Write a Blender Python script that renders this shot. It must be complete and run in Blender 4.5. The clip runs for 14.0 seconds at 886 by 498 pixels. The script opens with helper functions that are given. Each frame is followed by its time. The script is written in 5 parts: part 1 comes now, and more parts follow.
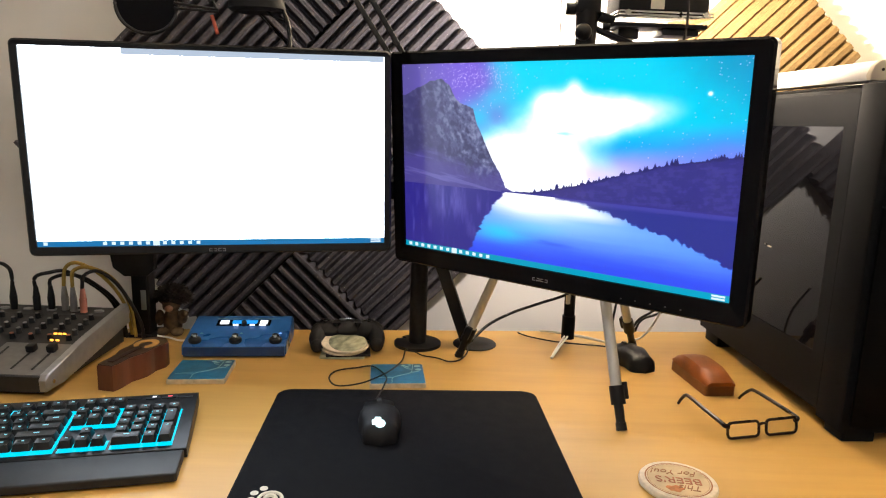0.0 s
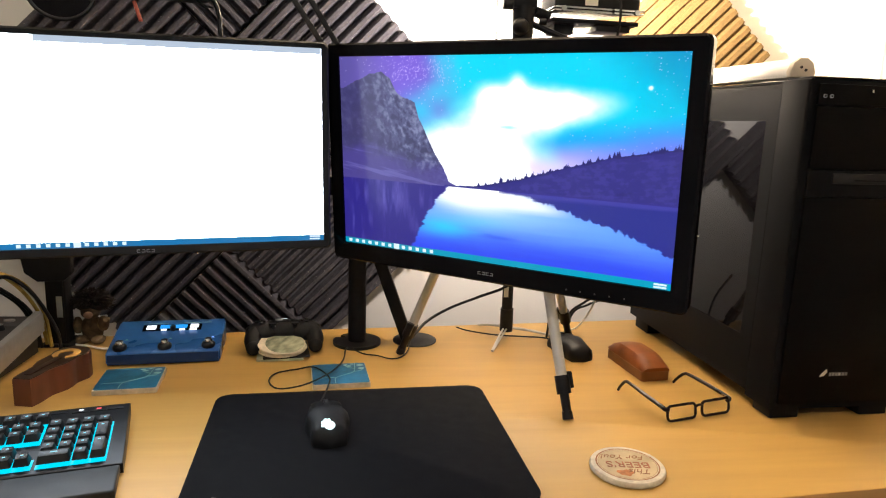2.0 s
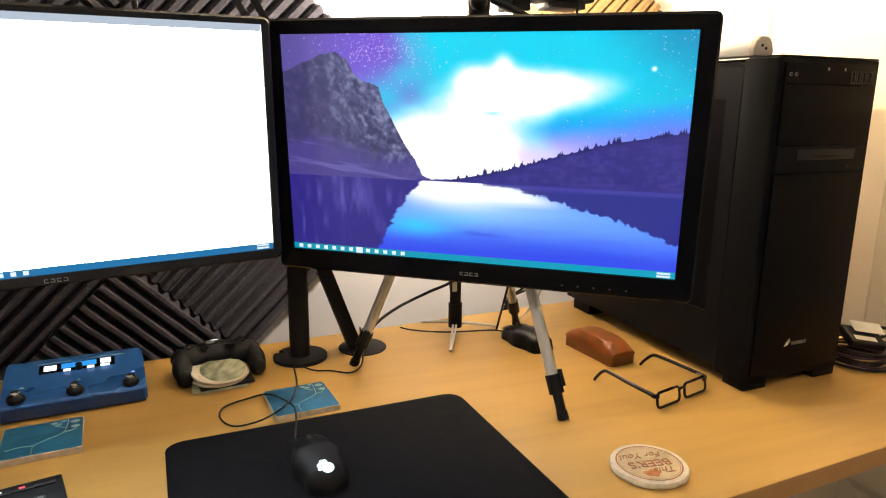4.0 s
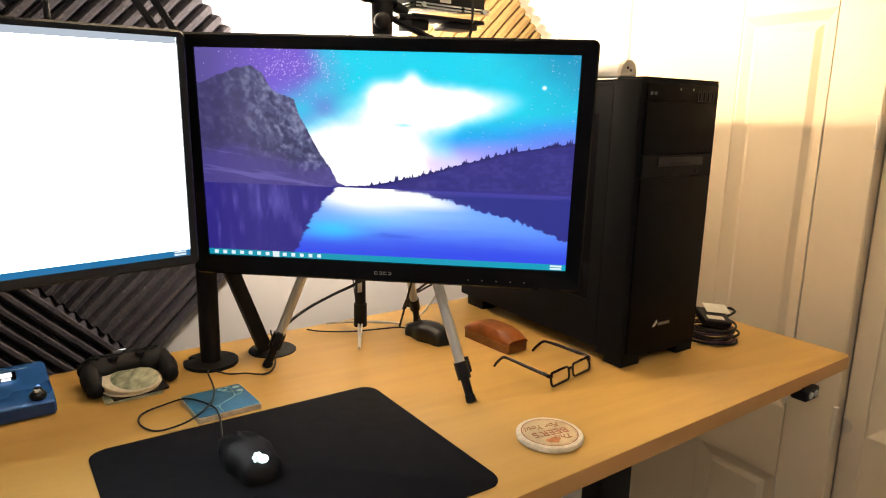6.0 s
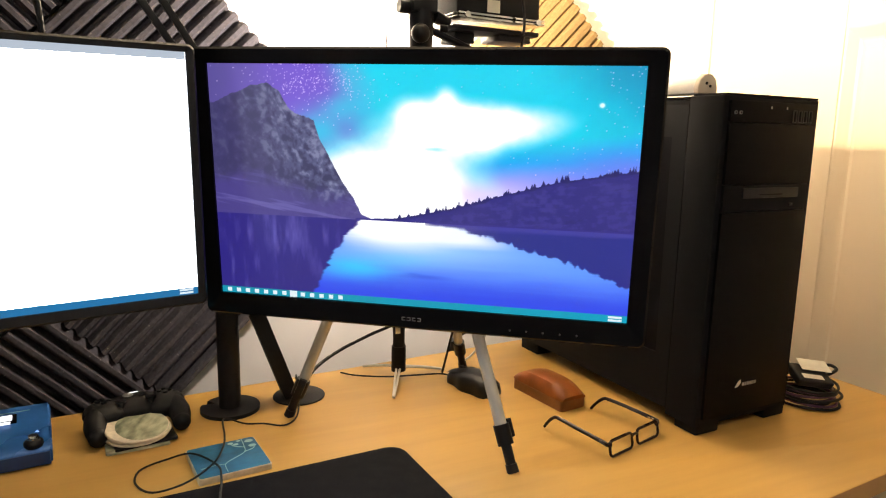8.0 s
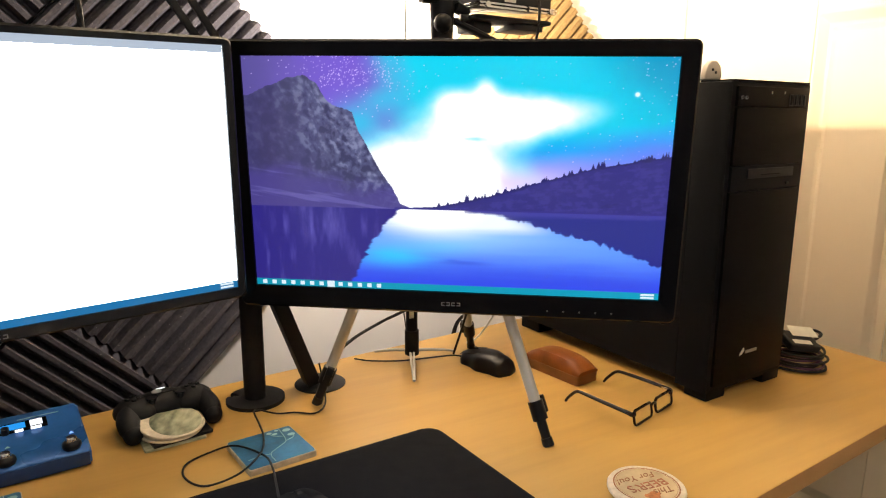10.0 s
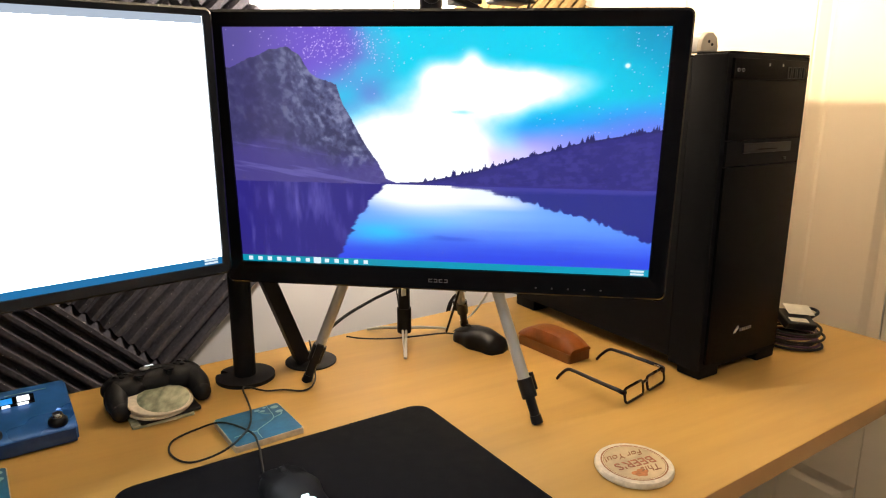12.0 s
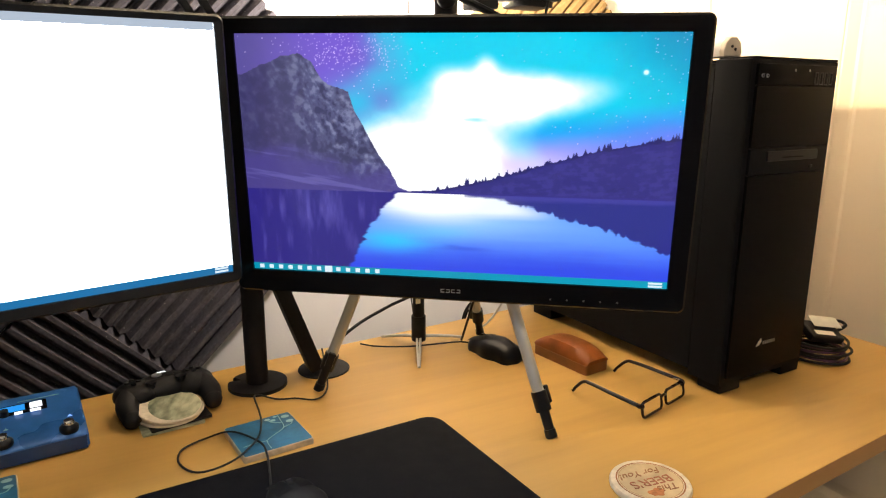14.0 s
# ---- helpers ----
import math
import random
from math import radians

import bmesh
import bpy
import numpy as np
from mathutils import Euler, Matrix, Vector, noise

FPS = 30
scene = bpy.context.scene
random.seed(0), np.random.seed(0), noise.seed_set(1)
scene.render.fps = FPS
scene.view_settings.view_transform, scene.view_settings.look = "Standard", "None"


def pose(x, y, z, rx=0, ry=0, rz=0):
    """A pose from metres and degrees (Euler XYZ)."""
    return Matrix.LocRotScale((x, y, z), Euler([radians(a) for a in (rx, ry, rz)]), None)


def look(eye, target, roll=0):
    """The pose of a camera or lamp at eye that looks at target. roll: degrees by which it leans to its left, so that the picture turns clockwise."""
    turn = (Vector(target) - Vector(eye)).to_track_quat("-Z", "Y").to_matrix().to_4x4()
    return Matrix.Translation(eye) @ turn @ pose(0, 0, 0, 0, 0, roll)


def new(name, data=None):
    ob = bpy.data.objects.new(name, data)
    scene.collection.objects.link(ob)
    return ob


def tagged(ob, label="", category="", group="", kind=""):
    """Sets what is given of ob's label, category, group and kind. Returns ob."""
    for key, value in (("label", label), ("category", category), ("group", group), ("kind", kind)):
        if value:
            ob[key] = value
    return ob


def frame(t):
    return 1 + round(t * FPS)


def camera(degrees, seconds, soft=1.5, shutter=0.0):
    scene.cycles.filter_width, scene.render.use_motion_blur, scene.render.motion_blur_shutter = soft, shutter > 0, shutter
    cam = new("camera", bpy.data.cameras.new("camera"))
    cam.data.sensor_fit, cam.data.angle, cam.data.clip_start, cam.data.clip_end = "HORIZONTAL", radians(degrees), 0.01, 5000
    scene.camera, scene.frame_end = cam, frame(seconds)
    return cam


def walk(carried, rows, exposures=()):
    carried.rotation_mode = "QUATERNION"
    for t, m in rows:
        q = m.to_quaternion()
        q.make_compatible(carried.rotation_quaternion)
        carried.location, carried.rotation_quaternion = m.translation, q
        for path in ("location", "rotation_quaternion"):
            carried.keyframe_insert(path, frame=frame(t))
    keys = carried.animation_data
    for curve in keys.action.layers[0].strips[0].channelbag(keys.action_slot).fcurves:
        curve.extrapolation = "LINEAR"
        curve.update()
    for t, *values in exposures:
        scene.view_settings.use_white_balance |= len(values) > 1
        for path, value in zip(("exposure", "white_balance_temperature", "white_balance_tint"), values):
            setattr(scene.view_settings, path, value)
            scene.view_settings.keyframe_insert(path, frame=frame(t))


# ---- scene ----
cam = camera(67.5, 14.0, soft=1.1)
PATH = [
    (0, (0.004, 0.116, 1.191), (0.002, 2.081, 0.82), 1.8),
    (0.5, (-0.012, 0.125, 1.186), (0.151, 2.078, 0.788), 2.4),
    (1, (-0.022, 0.118, 1.191), (0.197, 2.068, 0.806), 2.0),
    (1.5, (-0.025, 0.113, 1.19), (0.223, 2.058, 0.792), 2.0),
    (2, (-0.037, 0.129, 1.186), (0.209, 2.078, 0.812), 1.9),
    (2.5, (-0.064, 0.197, 1.19), (0.286, 2.13, 0.816), 1.1),
    (2.7, (-0.072, 0.232, 1.194), (0.324, 2.153, 0.804), 1.6),
    (4.8, (-0.262, 0.278, 1.196), (0.593, 2.038, 0.779), 0.2),
    (5, (-0.267, 0.27, 1.194), (0.624, 2.013, 0.787), 0.6),
    (5.5, (-0.291, 0.25, 1.198), (0.687, 1.947, 0.79), 0.9),
    (6, (-0.285, 0.227, 1.204), (0.746, 1.891, 0.796), 1.3),
    (6.5, (-0.264, 0.221, 1.207), (0.776, 1.88, 0.798), 1.5),
    (7, (-0.232, 0.245, 1.212), (0.761, 1.937, 0.825), 0.9),
    (7.5, (-0.206, 0.294, 1.207), (0.702, 2.039, 0.844), 0.9),
    (8, (-0.173, 0.326, 1.2), (0.672, 2.107, 0.862), 1.2),
    (8.2, (-0.155, 0.327, 1.191), (0.663, 2.125, 0.878), 1.3),
    (10.3, (-0.304, 0.365, 1.212), (0.714, 2.036, 0.798), 0.9),
    (10.5, (-0.301, 0.365, 1.212), (0.725, 2.028, 0.786), 1.3),
    (11, (-0.281, 0.358, 1.214), (0.704, 2.044, 0.786), 0.8),
    (11.5, (-0.277, 0.361, 1.203), (0.693, 2.054, 0.762), 0.7),
    (12, (-0.269, 0.361, 1.203), (0.704, 2.049, 0.751), 0.2),
    (12.5, (-0.266, 0.363, 1.208), (0.734, 2.043, 0.783), 0.1),
    (13, (-0.266, 0.362, 1.214), (0.733, 2.044, 0.798), 0.4),
    (13.5, (-0.269, 0.36, 1.213), (0.699, 2.06, 0.796), 0.7),
    (14, (-0.25, 0.371, 1.209), (0.667, 2.092, 0.763), 0.2),
]
walk(cam, [(t, look(eye, target, roll)) for t, eye, target, roll in PATH],
     exposures=[(0.0, 0.15, 6160, 10), (2.7, 0.13, 6220, 10), (4.8, 0.05, 6550, 10), (7.0, 0.05, 6600, 10), (10.3, 0.03, 6340, 10), (14.0, 0.02, 6340, 10)])

# ---- light ----
world = bpy.data.worlds.new("world")
scene.world = world
world.use_nodes = True
world.node_tree.nodes["Background"].inputs["Color"].default_value = (0.9, 0.95, 1.0, 1)
world.node_tree.nodes["Background"].inputs["Strength"].default_value = 0.02


def area_lamp(name, eye, target, size, watts, colour, shape="DISK", size_y=None):
    data = bpy.data.lights.new(name, "AREA")
    data.shape, data.size, data.energy, data.color = shape, size, watts, colour
    if size_y:
        data.size_y = size_y
    ob = new(name, data)
    ob.matrix_world = look(eye, target)
    return ob


# the lamp on the tripod, tipped up towards the wall, and an assumed, unseen round ceiling lamp for fill
area_lamp("tripod_light_glow", (0.310, 1.345, 1.350), (0.46, 1.43, 1.66), 0.06, 45.0, (1.0, 0.775, 0.50))
# added second source beside the tripod lamp, brightens the wall behind the monitors
area_lamp("tripod_light_wall_fill", (0.310, 1.352, 1.352), (0.30, 1.64, 1.38), 0.05, 13.0, (1.0, 0.86, 0.74))
area_lamp("ceiling_fill_glow", (-0.25, -0.15, 2.045), (-0.25, -0.15, 0.0), 0.42, 5.8, (1.0, 0.94, 0.88))


# ---- materials ----
def lin(r, g, b):
    return tuple(((c / 255 / 12.92) if c / 255 <= 0.04045 else ((c / 255 + 0.055) / 1.055) ** 2.4) for c in (r, g, b))


def mat(name, colour, rough=0.5, metal=0.0, vary=0.12, scale=40.0, bump=0.0, bump_scale=300.0, stretch=(1, 1, 1), coat=0.0,
        second=None, spec=0.5, random_vary=0.0, dust=0.0):
    m = bpy.data.materials.new(name)
    m.use_nodes = True
    nt = m.node_tree
    b = nt.nodes["Principled BSDF"]
    b.inputs["Metallic"].default_value = metal
    b.inputs["Coat Weight"].default_value = coat
    b.inputs["Coat Roughness"].default_value = 0.08
    b.inputs["Specular IOR Level"].default_value = spec
    tc = nt.nodes.new("ShaderNodeTexCoord")
    mp = nt.nodes.new("ShaderNodeMapping")
    mp.inputs["Scale"].default_value = stretch
    nt.links.new(tc.outputs["Object"], mp.inputs["Vector"])

    def noisy(s, detail=4.0):
        n = nt.nodes.new("ShaderNodeTexNoise")
        n.inputs["Scale"].default_value, n.inputs["Detail"].default_value = s, detail
        nt.links.new(mp.outputs["Vector"], n.inputs["Vector"])
        return n

    n1, n2 = noisy(scale), noisy(scale * 0.13, 3.0)
    add = nt.nodes.new("ShaderNodeMath")
    add.operation = "ADD"
    nt.links.new(n1.outputs["Fac"], add.inputs[0])
    nt.links.new(n2.outputs["Fac"], add.inputs[1])
    ramp = nt.nodes.new("ShaderNodeValToRGB")
    half = nt.nodes.new("ShaderNodeMath")
    half.operation = "MULTIPLY"
    half.inputs[1].default_value = 0.5
    nt.links.new(add.outputs[0], half.inputs[0])
    nt.links.new(half.outputs[0], ramp.inputs["Fac"])
    dark = second or tuple(c * (1 - vary * 1.6) for c in colour)
    light = tuple(min(1, c * (1 + vary)) for c in colour)
    ramp.color_ramp.elements[0].position, ramp.color_ramp.elements[1].position = 0.34, 0.64
    ramp.color_ramp.elements[0].color, ramp.color_ramp.elements[1].color = (*dark, 1), (*light, 1)
    out = ramp.outputs["Color"]
    if random_vary:
        info = nt.nodes.new("ShaderNodeObjectInfo")
        hsv = nt.nodes.new("ShaderNodeHueSaturation")
        rng = nt.nodes.new("ShaderNodeMapRange")
        rng.inputs["To Min"].default_value, rng.inputs["To Max"].default_value = 1 - random_vary, 1 + random_vary
        nt.links.new(info.outputs["Random"], rng.inputs["Value"])
        nt.links.new(rng.outputs["Result"], hsv.inputs["Value"])
        nt.links.new(out, hsv.inputs["Color"])
        out = hsv.outputs["Color"]
    if dust:
        vo = nt.nodes.new("ShaderNodeTexVoronoi")
        vo.inputs["Scale"].default_value = 75.0
        nt.links.new(tc.outputs["Object"], vo.inputs["Vector"])
        lt = nt.nodes.new("ShaderNodeMath")
        lt.operation = "LESS_THAN"
        lt.inputs[1].default_value = dust
        nt.links.new(vo.outputs["Distance"], lt.inputs[0])
        mx_ = nt.nodes.new("ShaderNodeMixRGB")
        mx_.inputs["Color2"].default_value = (0.6, 0.58, 0.54, 1)
        nt.links.new(lt.outputs[0], mx_.inputs["Fac"])
        nt.links.new(out, mx_.inputs["Color1"])
        out = mx_.outputs["Color"]
    nt.links.new(out, b.inputs["Base Color"])
    rr = nt.nodes.new("ShaderNodeMapRange")
    rr.inputs["To Min"].default_value, rr.inputs["To Max"].default_value = max(0.02, rough * 0.85), min(1, rough * 1.15)
    nt.links.new(n2.outputs["Fac"], rr.inputs["Value"])
    nt.links.new(rr.outputs["Result"], b.inputs["Roughness"])
    if bump:
        nb = noisy(bump_scale, 6.0)
        bp = nt.nodes.new("ShaderNodeBump")
        bp.inputs["Strength"].default_value, bp.inputs["Distance"].default_value = bump, 0.002
        nt.links.new(nb.outputs["Fac"], bp.inputs["Height"])
        nt.links.new(bp.outputs["Normal"], b.inputs["Normal"])
    return m


def glow(name, colour, strength, base=(0.02, 0.02, 0.02), sampled=True):
    m = bpy.data.materials.new(name)
    m.use_nodes = True
    b = m.node_tree.nodes["Principled BSDF"]
    b.inputs["Base Color"].default_value = (*base, 1)
    b.inputs["Roughness"].default_value = 0.35
    b.inputs["Emission Color"].default_value = (*colour, 1)
    b.inputs["Emission Strength"].default_value = strength
    if not sampled:
        m.cycles.emission_sampling = "NONE"
    return m


def glass_mat(name, tint=(1, 1, 1), rough=0.0):
    m = bpy.data.materials.new(name)
    m.use_nodes = True
    b = m.node_tree.nodes["Principled BSDF"]
    b.inputs["Base Color"].default_value = (*tint, 1)
    b.inputs["Transmission Weight"].default_value = 1.0
    b.inputs["Roughness"].default_value = rough
    b.inputs["IOR"].default_value = 1.45
    return m


def picture_mat(name, strength):
    m = bpy.data.materials.new(name)
    m.use_nodes = True
    nt = m.node_tree
    b = nt.nodes["Principled BSDF"]
    a = nt.nodes.new("ShaderNodeVertexColor")
    a.layer_name = "picture"
    b.inputs["Base Color"].default_value = (0.012, 0.012, 0.014, 1)
    b.inputs["Roughness"].default_value = 0.35
    nt.links.new(a.outputs["Color"], b.inputs["Emission Color"])
    b.inputs["Emission Strength"].default_value = strength
    m.cycles.emission_sampling = "NONE"
    return m


M_WALL = mat("wall_paint", (0.79, 0.78, 0.76), 0.75, vary=0.03, scale=6, bump=0.12, bump_scale=220)
M_CEIL = mat("ceiling_paint", (0.84, 0.83, 0.82), 0.85, vary=0.02, scale=6, bump=0.2, bump_scale=160)
M_FLOOR = mat("carpet", (0.22, 0.20, 0.18), 0.95, vary=0.25, scale=180, bump=0.8, bump_scale=500)
M_DOOR = mat("door_paint", (0.72, 0.60, 0.44), 0.42, vary=0.03, scale=5, bump=0.10, bump_scale=60, stretch=(1, 1, 0.12))
M_WOOD = mat("desk_wood", (0.475, 0.283, 0.074), 0.42, vary=0.08, scale=26, bump=0.03, bump_scale=160, stretch=(0.16, 1.6, 1), spec=0.35)
M_EDGE = mat("desk_edge_band", (0.46, 0.235, 0.07), 0.45, vary=0.10, scale=30, stretch=(0.2, 1, 1))
M_FOAM = mat("grey_foam", (0.092, 0.086, 0.098), 0.95, vary=0.22, scale=170, bump=0.7, bump_scale=700, spec=0.1, dust=0.055)
# foam like the other tiles, with the warm lamplight put into its colour
M_FOAMWARM = mat("foam_in_warm_light", (0.145, 0.096, 0.042), 0.95, vary=0.15, scale=170, bump=0.7, bump_scale=700, spec=0.1)
M_BLACK = mat("black_plastic", (0.008, 0.008, 0.009), 0.42, spec=0.30, vary=0.15, scale=60, bump=0.05, bump_scale=800)
M_GLOSSBLACK = mat("gloss_black", (0.005, 0.005, 0.006), 0.06, vary=0.1, scale=20, spec=0.09)
M_MATTBLACK = mat("matt_black", (0.0065, 0.0065, 0.0075), 0.60, spec=0.25, vary=0.15, scale=90, bump=0.12, bump_scale=900)
M_CASE = mat("case_steel", (0.0070, 0.0072, 0.0078), 0.46, spec=0.06, vary=0.12, scale=12, bump=0.04, bump_scale=900)
M_CASEFRONT = mat("case_front", (0.0034, 0.0031, 0.0029), 0.38, spec=0.06, vary=0.15, scale=20, bump=0.05, bump_scale=400, stretch=(1, 1, 12))
M_WINDOW = mat("smoked_acrylic", (0.006, 0.006, 0.007), 0.03, vary=0.05, scale=3, spec=0.11)
M_SILVER = mat("brushed_aluminium", (0.60, 0.59, 0.57), 0.38, metal=0.45, vary=0.08, scale=60, stretch=(1, 1, 0.1))
M_CHROME = mat("chrome", (0.75, 0.74, 0.72), 0.12, metal=1.0, vary=0.05, scale=30)
M_GREYMETAL = mat("grey_metal", (0.33, 0.33, 0.34), 0.38, metal=0.55, vary=0.1, scale=50)
M_PAD = mat("mouse_pad_cloth", (0.0036, 0.0038, 0.0055), 0.85, vary=0.22, scale=420, bump=0.25, bump_scale=1500, spec=0.12)
M_BLUE = mat("pedal_blue", (0.025, 0.12, 0.40), 0.28, vary=0.12, scale=60, metal=0.25, bump=0.04, bump_scale=900)
M_BLUEDARK = mat("pedal_side_blue", (0.015, 0.05, 0.17), 0.4, vary=0.1, scale=60, metal=0.2)
M_TILEBLUE = mat("tile_print_blue", (0.016, 0.13, 0.26), 0.40, vary=0.30, scale=55, bump=0.08, bump_scale=500)
M_TILEEDGE = mat("tile_stone", (0.52, 0.43, 0.30), 0.75, vary=0.18, scale=120, bump=0.4, bump_scale=500)
M_PRINT = mat("pale_print", (0.30, 0.48, 0.52), 0.55, vary=0.1, scale=60)
M_STONE = mat("coaster_stone", (0.66, 0.58, 0.45), 0.8, vary=0.14, scale=150, bump=0.3, bump_scale=500)
M_STONEFACE = mat("coaster_face", (0.55, 0.42, 0.24), 0.72, vary=0.20, scale=45, bump=0.15, bump_scale=500)
M_BROWNINK = mat("brown_ink", (0.30, 0.13, 0.05), 0.7, vary=0.25, scale=200)
M_ORANGEINK = mat("orange_ink", (0.46, 0.17, 0.05), 0.7, vary=0.3, scale=160)
M_REDINK = mat("rust_ink", (0.36, 0.13, 0.06), 0.7, vary=0.3, scale=160)
M_LEATHER = mat("tan_leather", (0.235, 0.068, 0.011), 0.45, spec=0.3, vary=0.22, scale=35, bump=0.25, bump_scale=420)
M_LEATHERSIDE = mat("tan_leather_side", (0.22, 0.080, 0.018), 0.5, vary=0.2, scale=35, bump=0.25, bump_scale=420)
M_FRAME = mat("spectacle_acetate", (0.014, 0.007, 0.006), 0.28, spec=0.25, vary=0.4, scale=90)
M_LENS = glass_mat("lens_glass")
M_MAHOGANY = mat("red_brown_wood", (0.105, 0.032, 0.016), 0.38, vary=0.30, scale=50, stretch=(1, 1, 0.2), bump=0.05, bump_scale=200)
M_DARKWOOD = mat("dark_wood", (0.035, 0.018, 0.012), 0.35, vary=0.3, scale=50, stretch=(1, 0.2, 1))
M_YELLOWWOOD = mat("yellow_wood", (0.55, 0.32, 0.09), 0.5, vary=0.2, scale=60)
M_DOLL = mat("doll_cloth", (0.105, 0.070, 0.036), 0.9, vary=0.45, scale=70, bump=0.8, bump_scale=260, second=(0.030, 0.020, 0.012))
M_DOLLSKIN = mat("doll_skin", (0.36, 0.19, 0.11), 0.7, vary=0.15, scale=90)
M_DOLLHAIR = mat("doll_hair", (0.020, 0.015, 0.014), 0.8, vary=0.4, scale=120, spec=0.2)
M_WHITE = mat("white_plastic", (0.74, 0.73, 0.70), 0.35, vary=0.03, scale=20)
M_CREAM = mat("cream_plastic", (0.60, 0.52, 0.42), 0.45, vary=0.08, scale=40)
M_LABEL = mat("paper_label", (0.70, 0.66, 0.55), 0.7, vary=0.08, scale=60)
M_KEY = mat("key_plastic", (0.010, 0.011, 0.0125), 0.40, vary=0.1, scale=80, bump=0.06, bump_scale=900, random_vary=0.15)
M_KBTOP = mat("keyboard_metal", (0.011, 0.012, 0.014), 0.40, metal=0.4, vary=0.15, scale=60, stretch=(0.1, 1, 1))
M_REST = mat("rest_rubber", (0.0085, 0.009, 0.011), 0.55, vary=0.12, scale=90, bump=0.12, bump_scale=900)
M_CABLE = mat("cable_rubber", (0.007, 0.007, 0.008), 0.5, spec=0.3, vary=0.2, scale=60)
M_PURPLE = mat("purple_cable", (0.065, 0.018, 0.055), 0.5, vary=0.5, scale=50)
M_YELLOW = mat("yellow_plug", (0.40, 0.27, 0.05), 0.5, vary=0.2, scale=60)
M_RED = mat("red_sleeve", (0.50, 0.09, 0.05), 0.5, vary=0.2, scale=60)
M_SALMON = mat("salmon_sleeve", (0.55, 0.20, 0.14), 0.55, vary=0.15, scale=60)
M_MIXER = mat("mixer_face", (0.16, 0.157, 0.153), 0.5, metal=0.2, vary=0.12, scale=90)
M_PORT = mat("port_rim", (0.060, 0.055, 0.050), 0.45, vary=0.1, scale=80)
M_MIXDARK = mat("mixer_dark", (0.016, 0.0165, 0.018), 0.55, vary=0.2, scale=90)
M_KNOBWHITE = mat("knob_grey", (0.35, 0.36, 0.36), 0.5, vary=0.1, scale=80)
M_KNOBRED = mat("knob_orange", (0.32, 0.11, 0.06), 0.5, vary=0.1, scale=80)
M_CARD = mat("coaster_card", (0.40, 0.40, 0.27), 0.45, vary=0.3, scale=42, second=(0.014, 0.034, 0.012), stretch=(1, 2.2, 1))
M_BADGE = mat("badge_silver", (0.42, 0.42, 0.43), 0.3, metal=0.8, vary=0.1, scale=60)
M_GLOWWHITE = glow("screen_white", (0.87, 0.94, 1.0), 7.5)
M_GREYBAR = glow("screen_grey_bar", lin(178, 190, 205), 1.0)
M_TASK = glow("screen_task_bar", lin(20, 110, 165), 1.0)
M_ICON = glow("screen_icon", (0.75, 0.85, 0.9), 1.0)
M_PICTURE = picture_mat("screen_picture", 1.12)
M_CYAN = glow("key_light_cyan", (0.004, 0.55, 0.75), 1.3)
M_LEGEND = glow("key_legend", (0.30, 0.75, 0.85), 0.9, sampled=False)
M_MOUSELOGO = glow("mouse_logo_light", (0.75, 1.0, 0.98), 2.2)
M_LCD = glow("pedal_display", lin(30, 150, 235), 1.0)
M_LEDWHITE = glow("white_led", (0.95, 0.97, 1.0), 1.3)
M_LEDRED = glow("red_led", (1.0, 0.10, 0.12), 1.2)
M_LEDAMBER = glow("amber_led", (1.0, 0.42, 0.05), 2.0)
M_LEDBLUE = glow("blue_led", (0.25, 0.45, 1.0), 1.2)
M_LAMPFACE = glow("lamp_diffuser", (1.0, 0.80, 0.52), 8.0, base=(0.8, 0.8, 0.8))


# ---- building blocks ----
def box(bm, c, s, bevel=0.0, seg=2, m=None):
    ret = bmesh.ops.create_cube(bm, size=1.0)
    vs = ret["verts"]
    bmesh.ops.scale(bm, vec=s, verts=vs)
    if bevel:
        es = list({e for v in vs for e in v.link_edges})
        r = bmesh.ops.bevel(bm, geom=es, offset=bevel, segments=seg, profile=0.6, affect="EDGES")
        vs = list({v for f in r["faces"] for v in f.verts} | {v for v in vs if v.is_valid})
    bmesh.ops.translate(bm, vec=c, verts=vs)
    if m is not None:
        bmesh.ops.transform(bm, matrix=m, verts=vs)
    return vs


def rod(bm, p0, p1, r0, r1=None, seg=16, caps=True):
    p0, p1 = Vector(p0), Vector(p1)
    d = p1 - p0
    q = d.to_track_quat("Z", "Y").to_matrix().to_4x4()
    ret = bmesh.ops.create_cone(bm, cap_ends=caps, segments=seg, radius1=r0, radius2=r0 if r1 is None else r1, depth=d.length)
    bmesh.ops.transform(bm, matrix=Matrix.Translation((p0 + p1) / 2) @ q, verts=ret["verts"])
    return ret["verts"]


def ball(bm, c, s, seg=20, rings=12, m=None):
    ret = bmesh.ops.create_uvsphere(bm, u_segments=seg, v_segments=rings, radius=1.0)
    bmesh.ops.scale(bm, vec=s, verts=ret["verts"])
    if m is not None:
        bmesh.ops.transform(bm, matrix=m, verts=ret["verts"])
    bmesh.ops.translate(bm, vec=c, verts=ret["verts"])
    return ret["verts"]


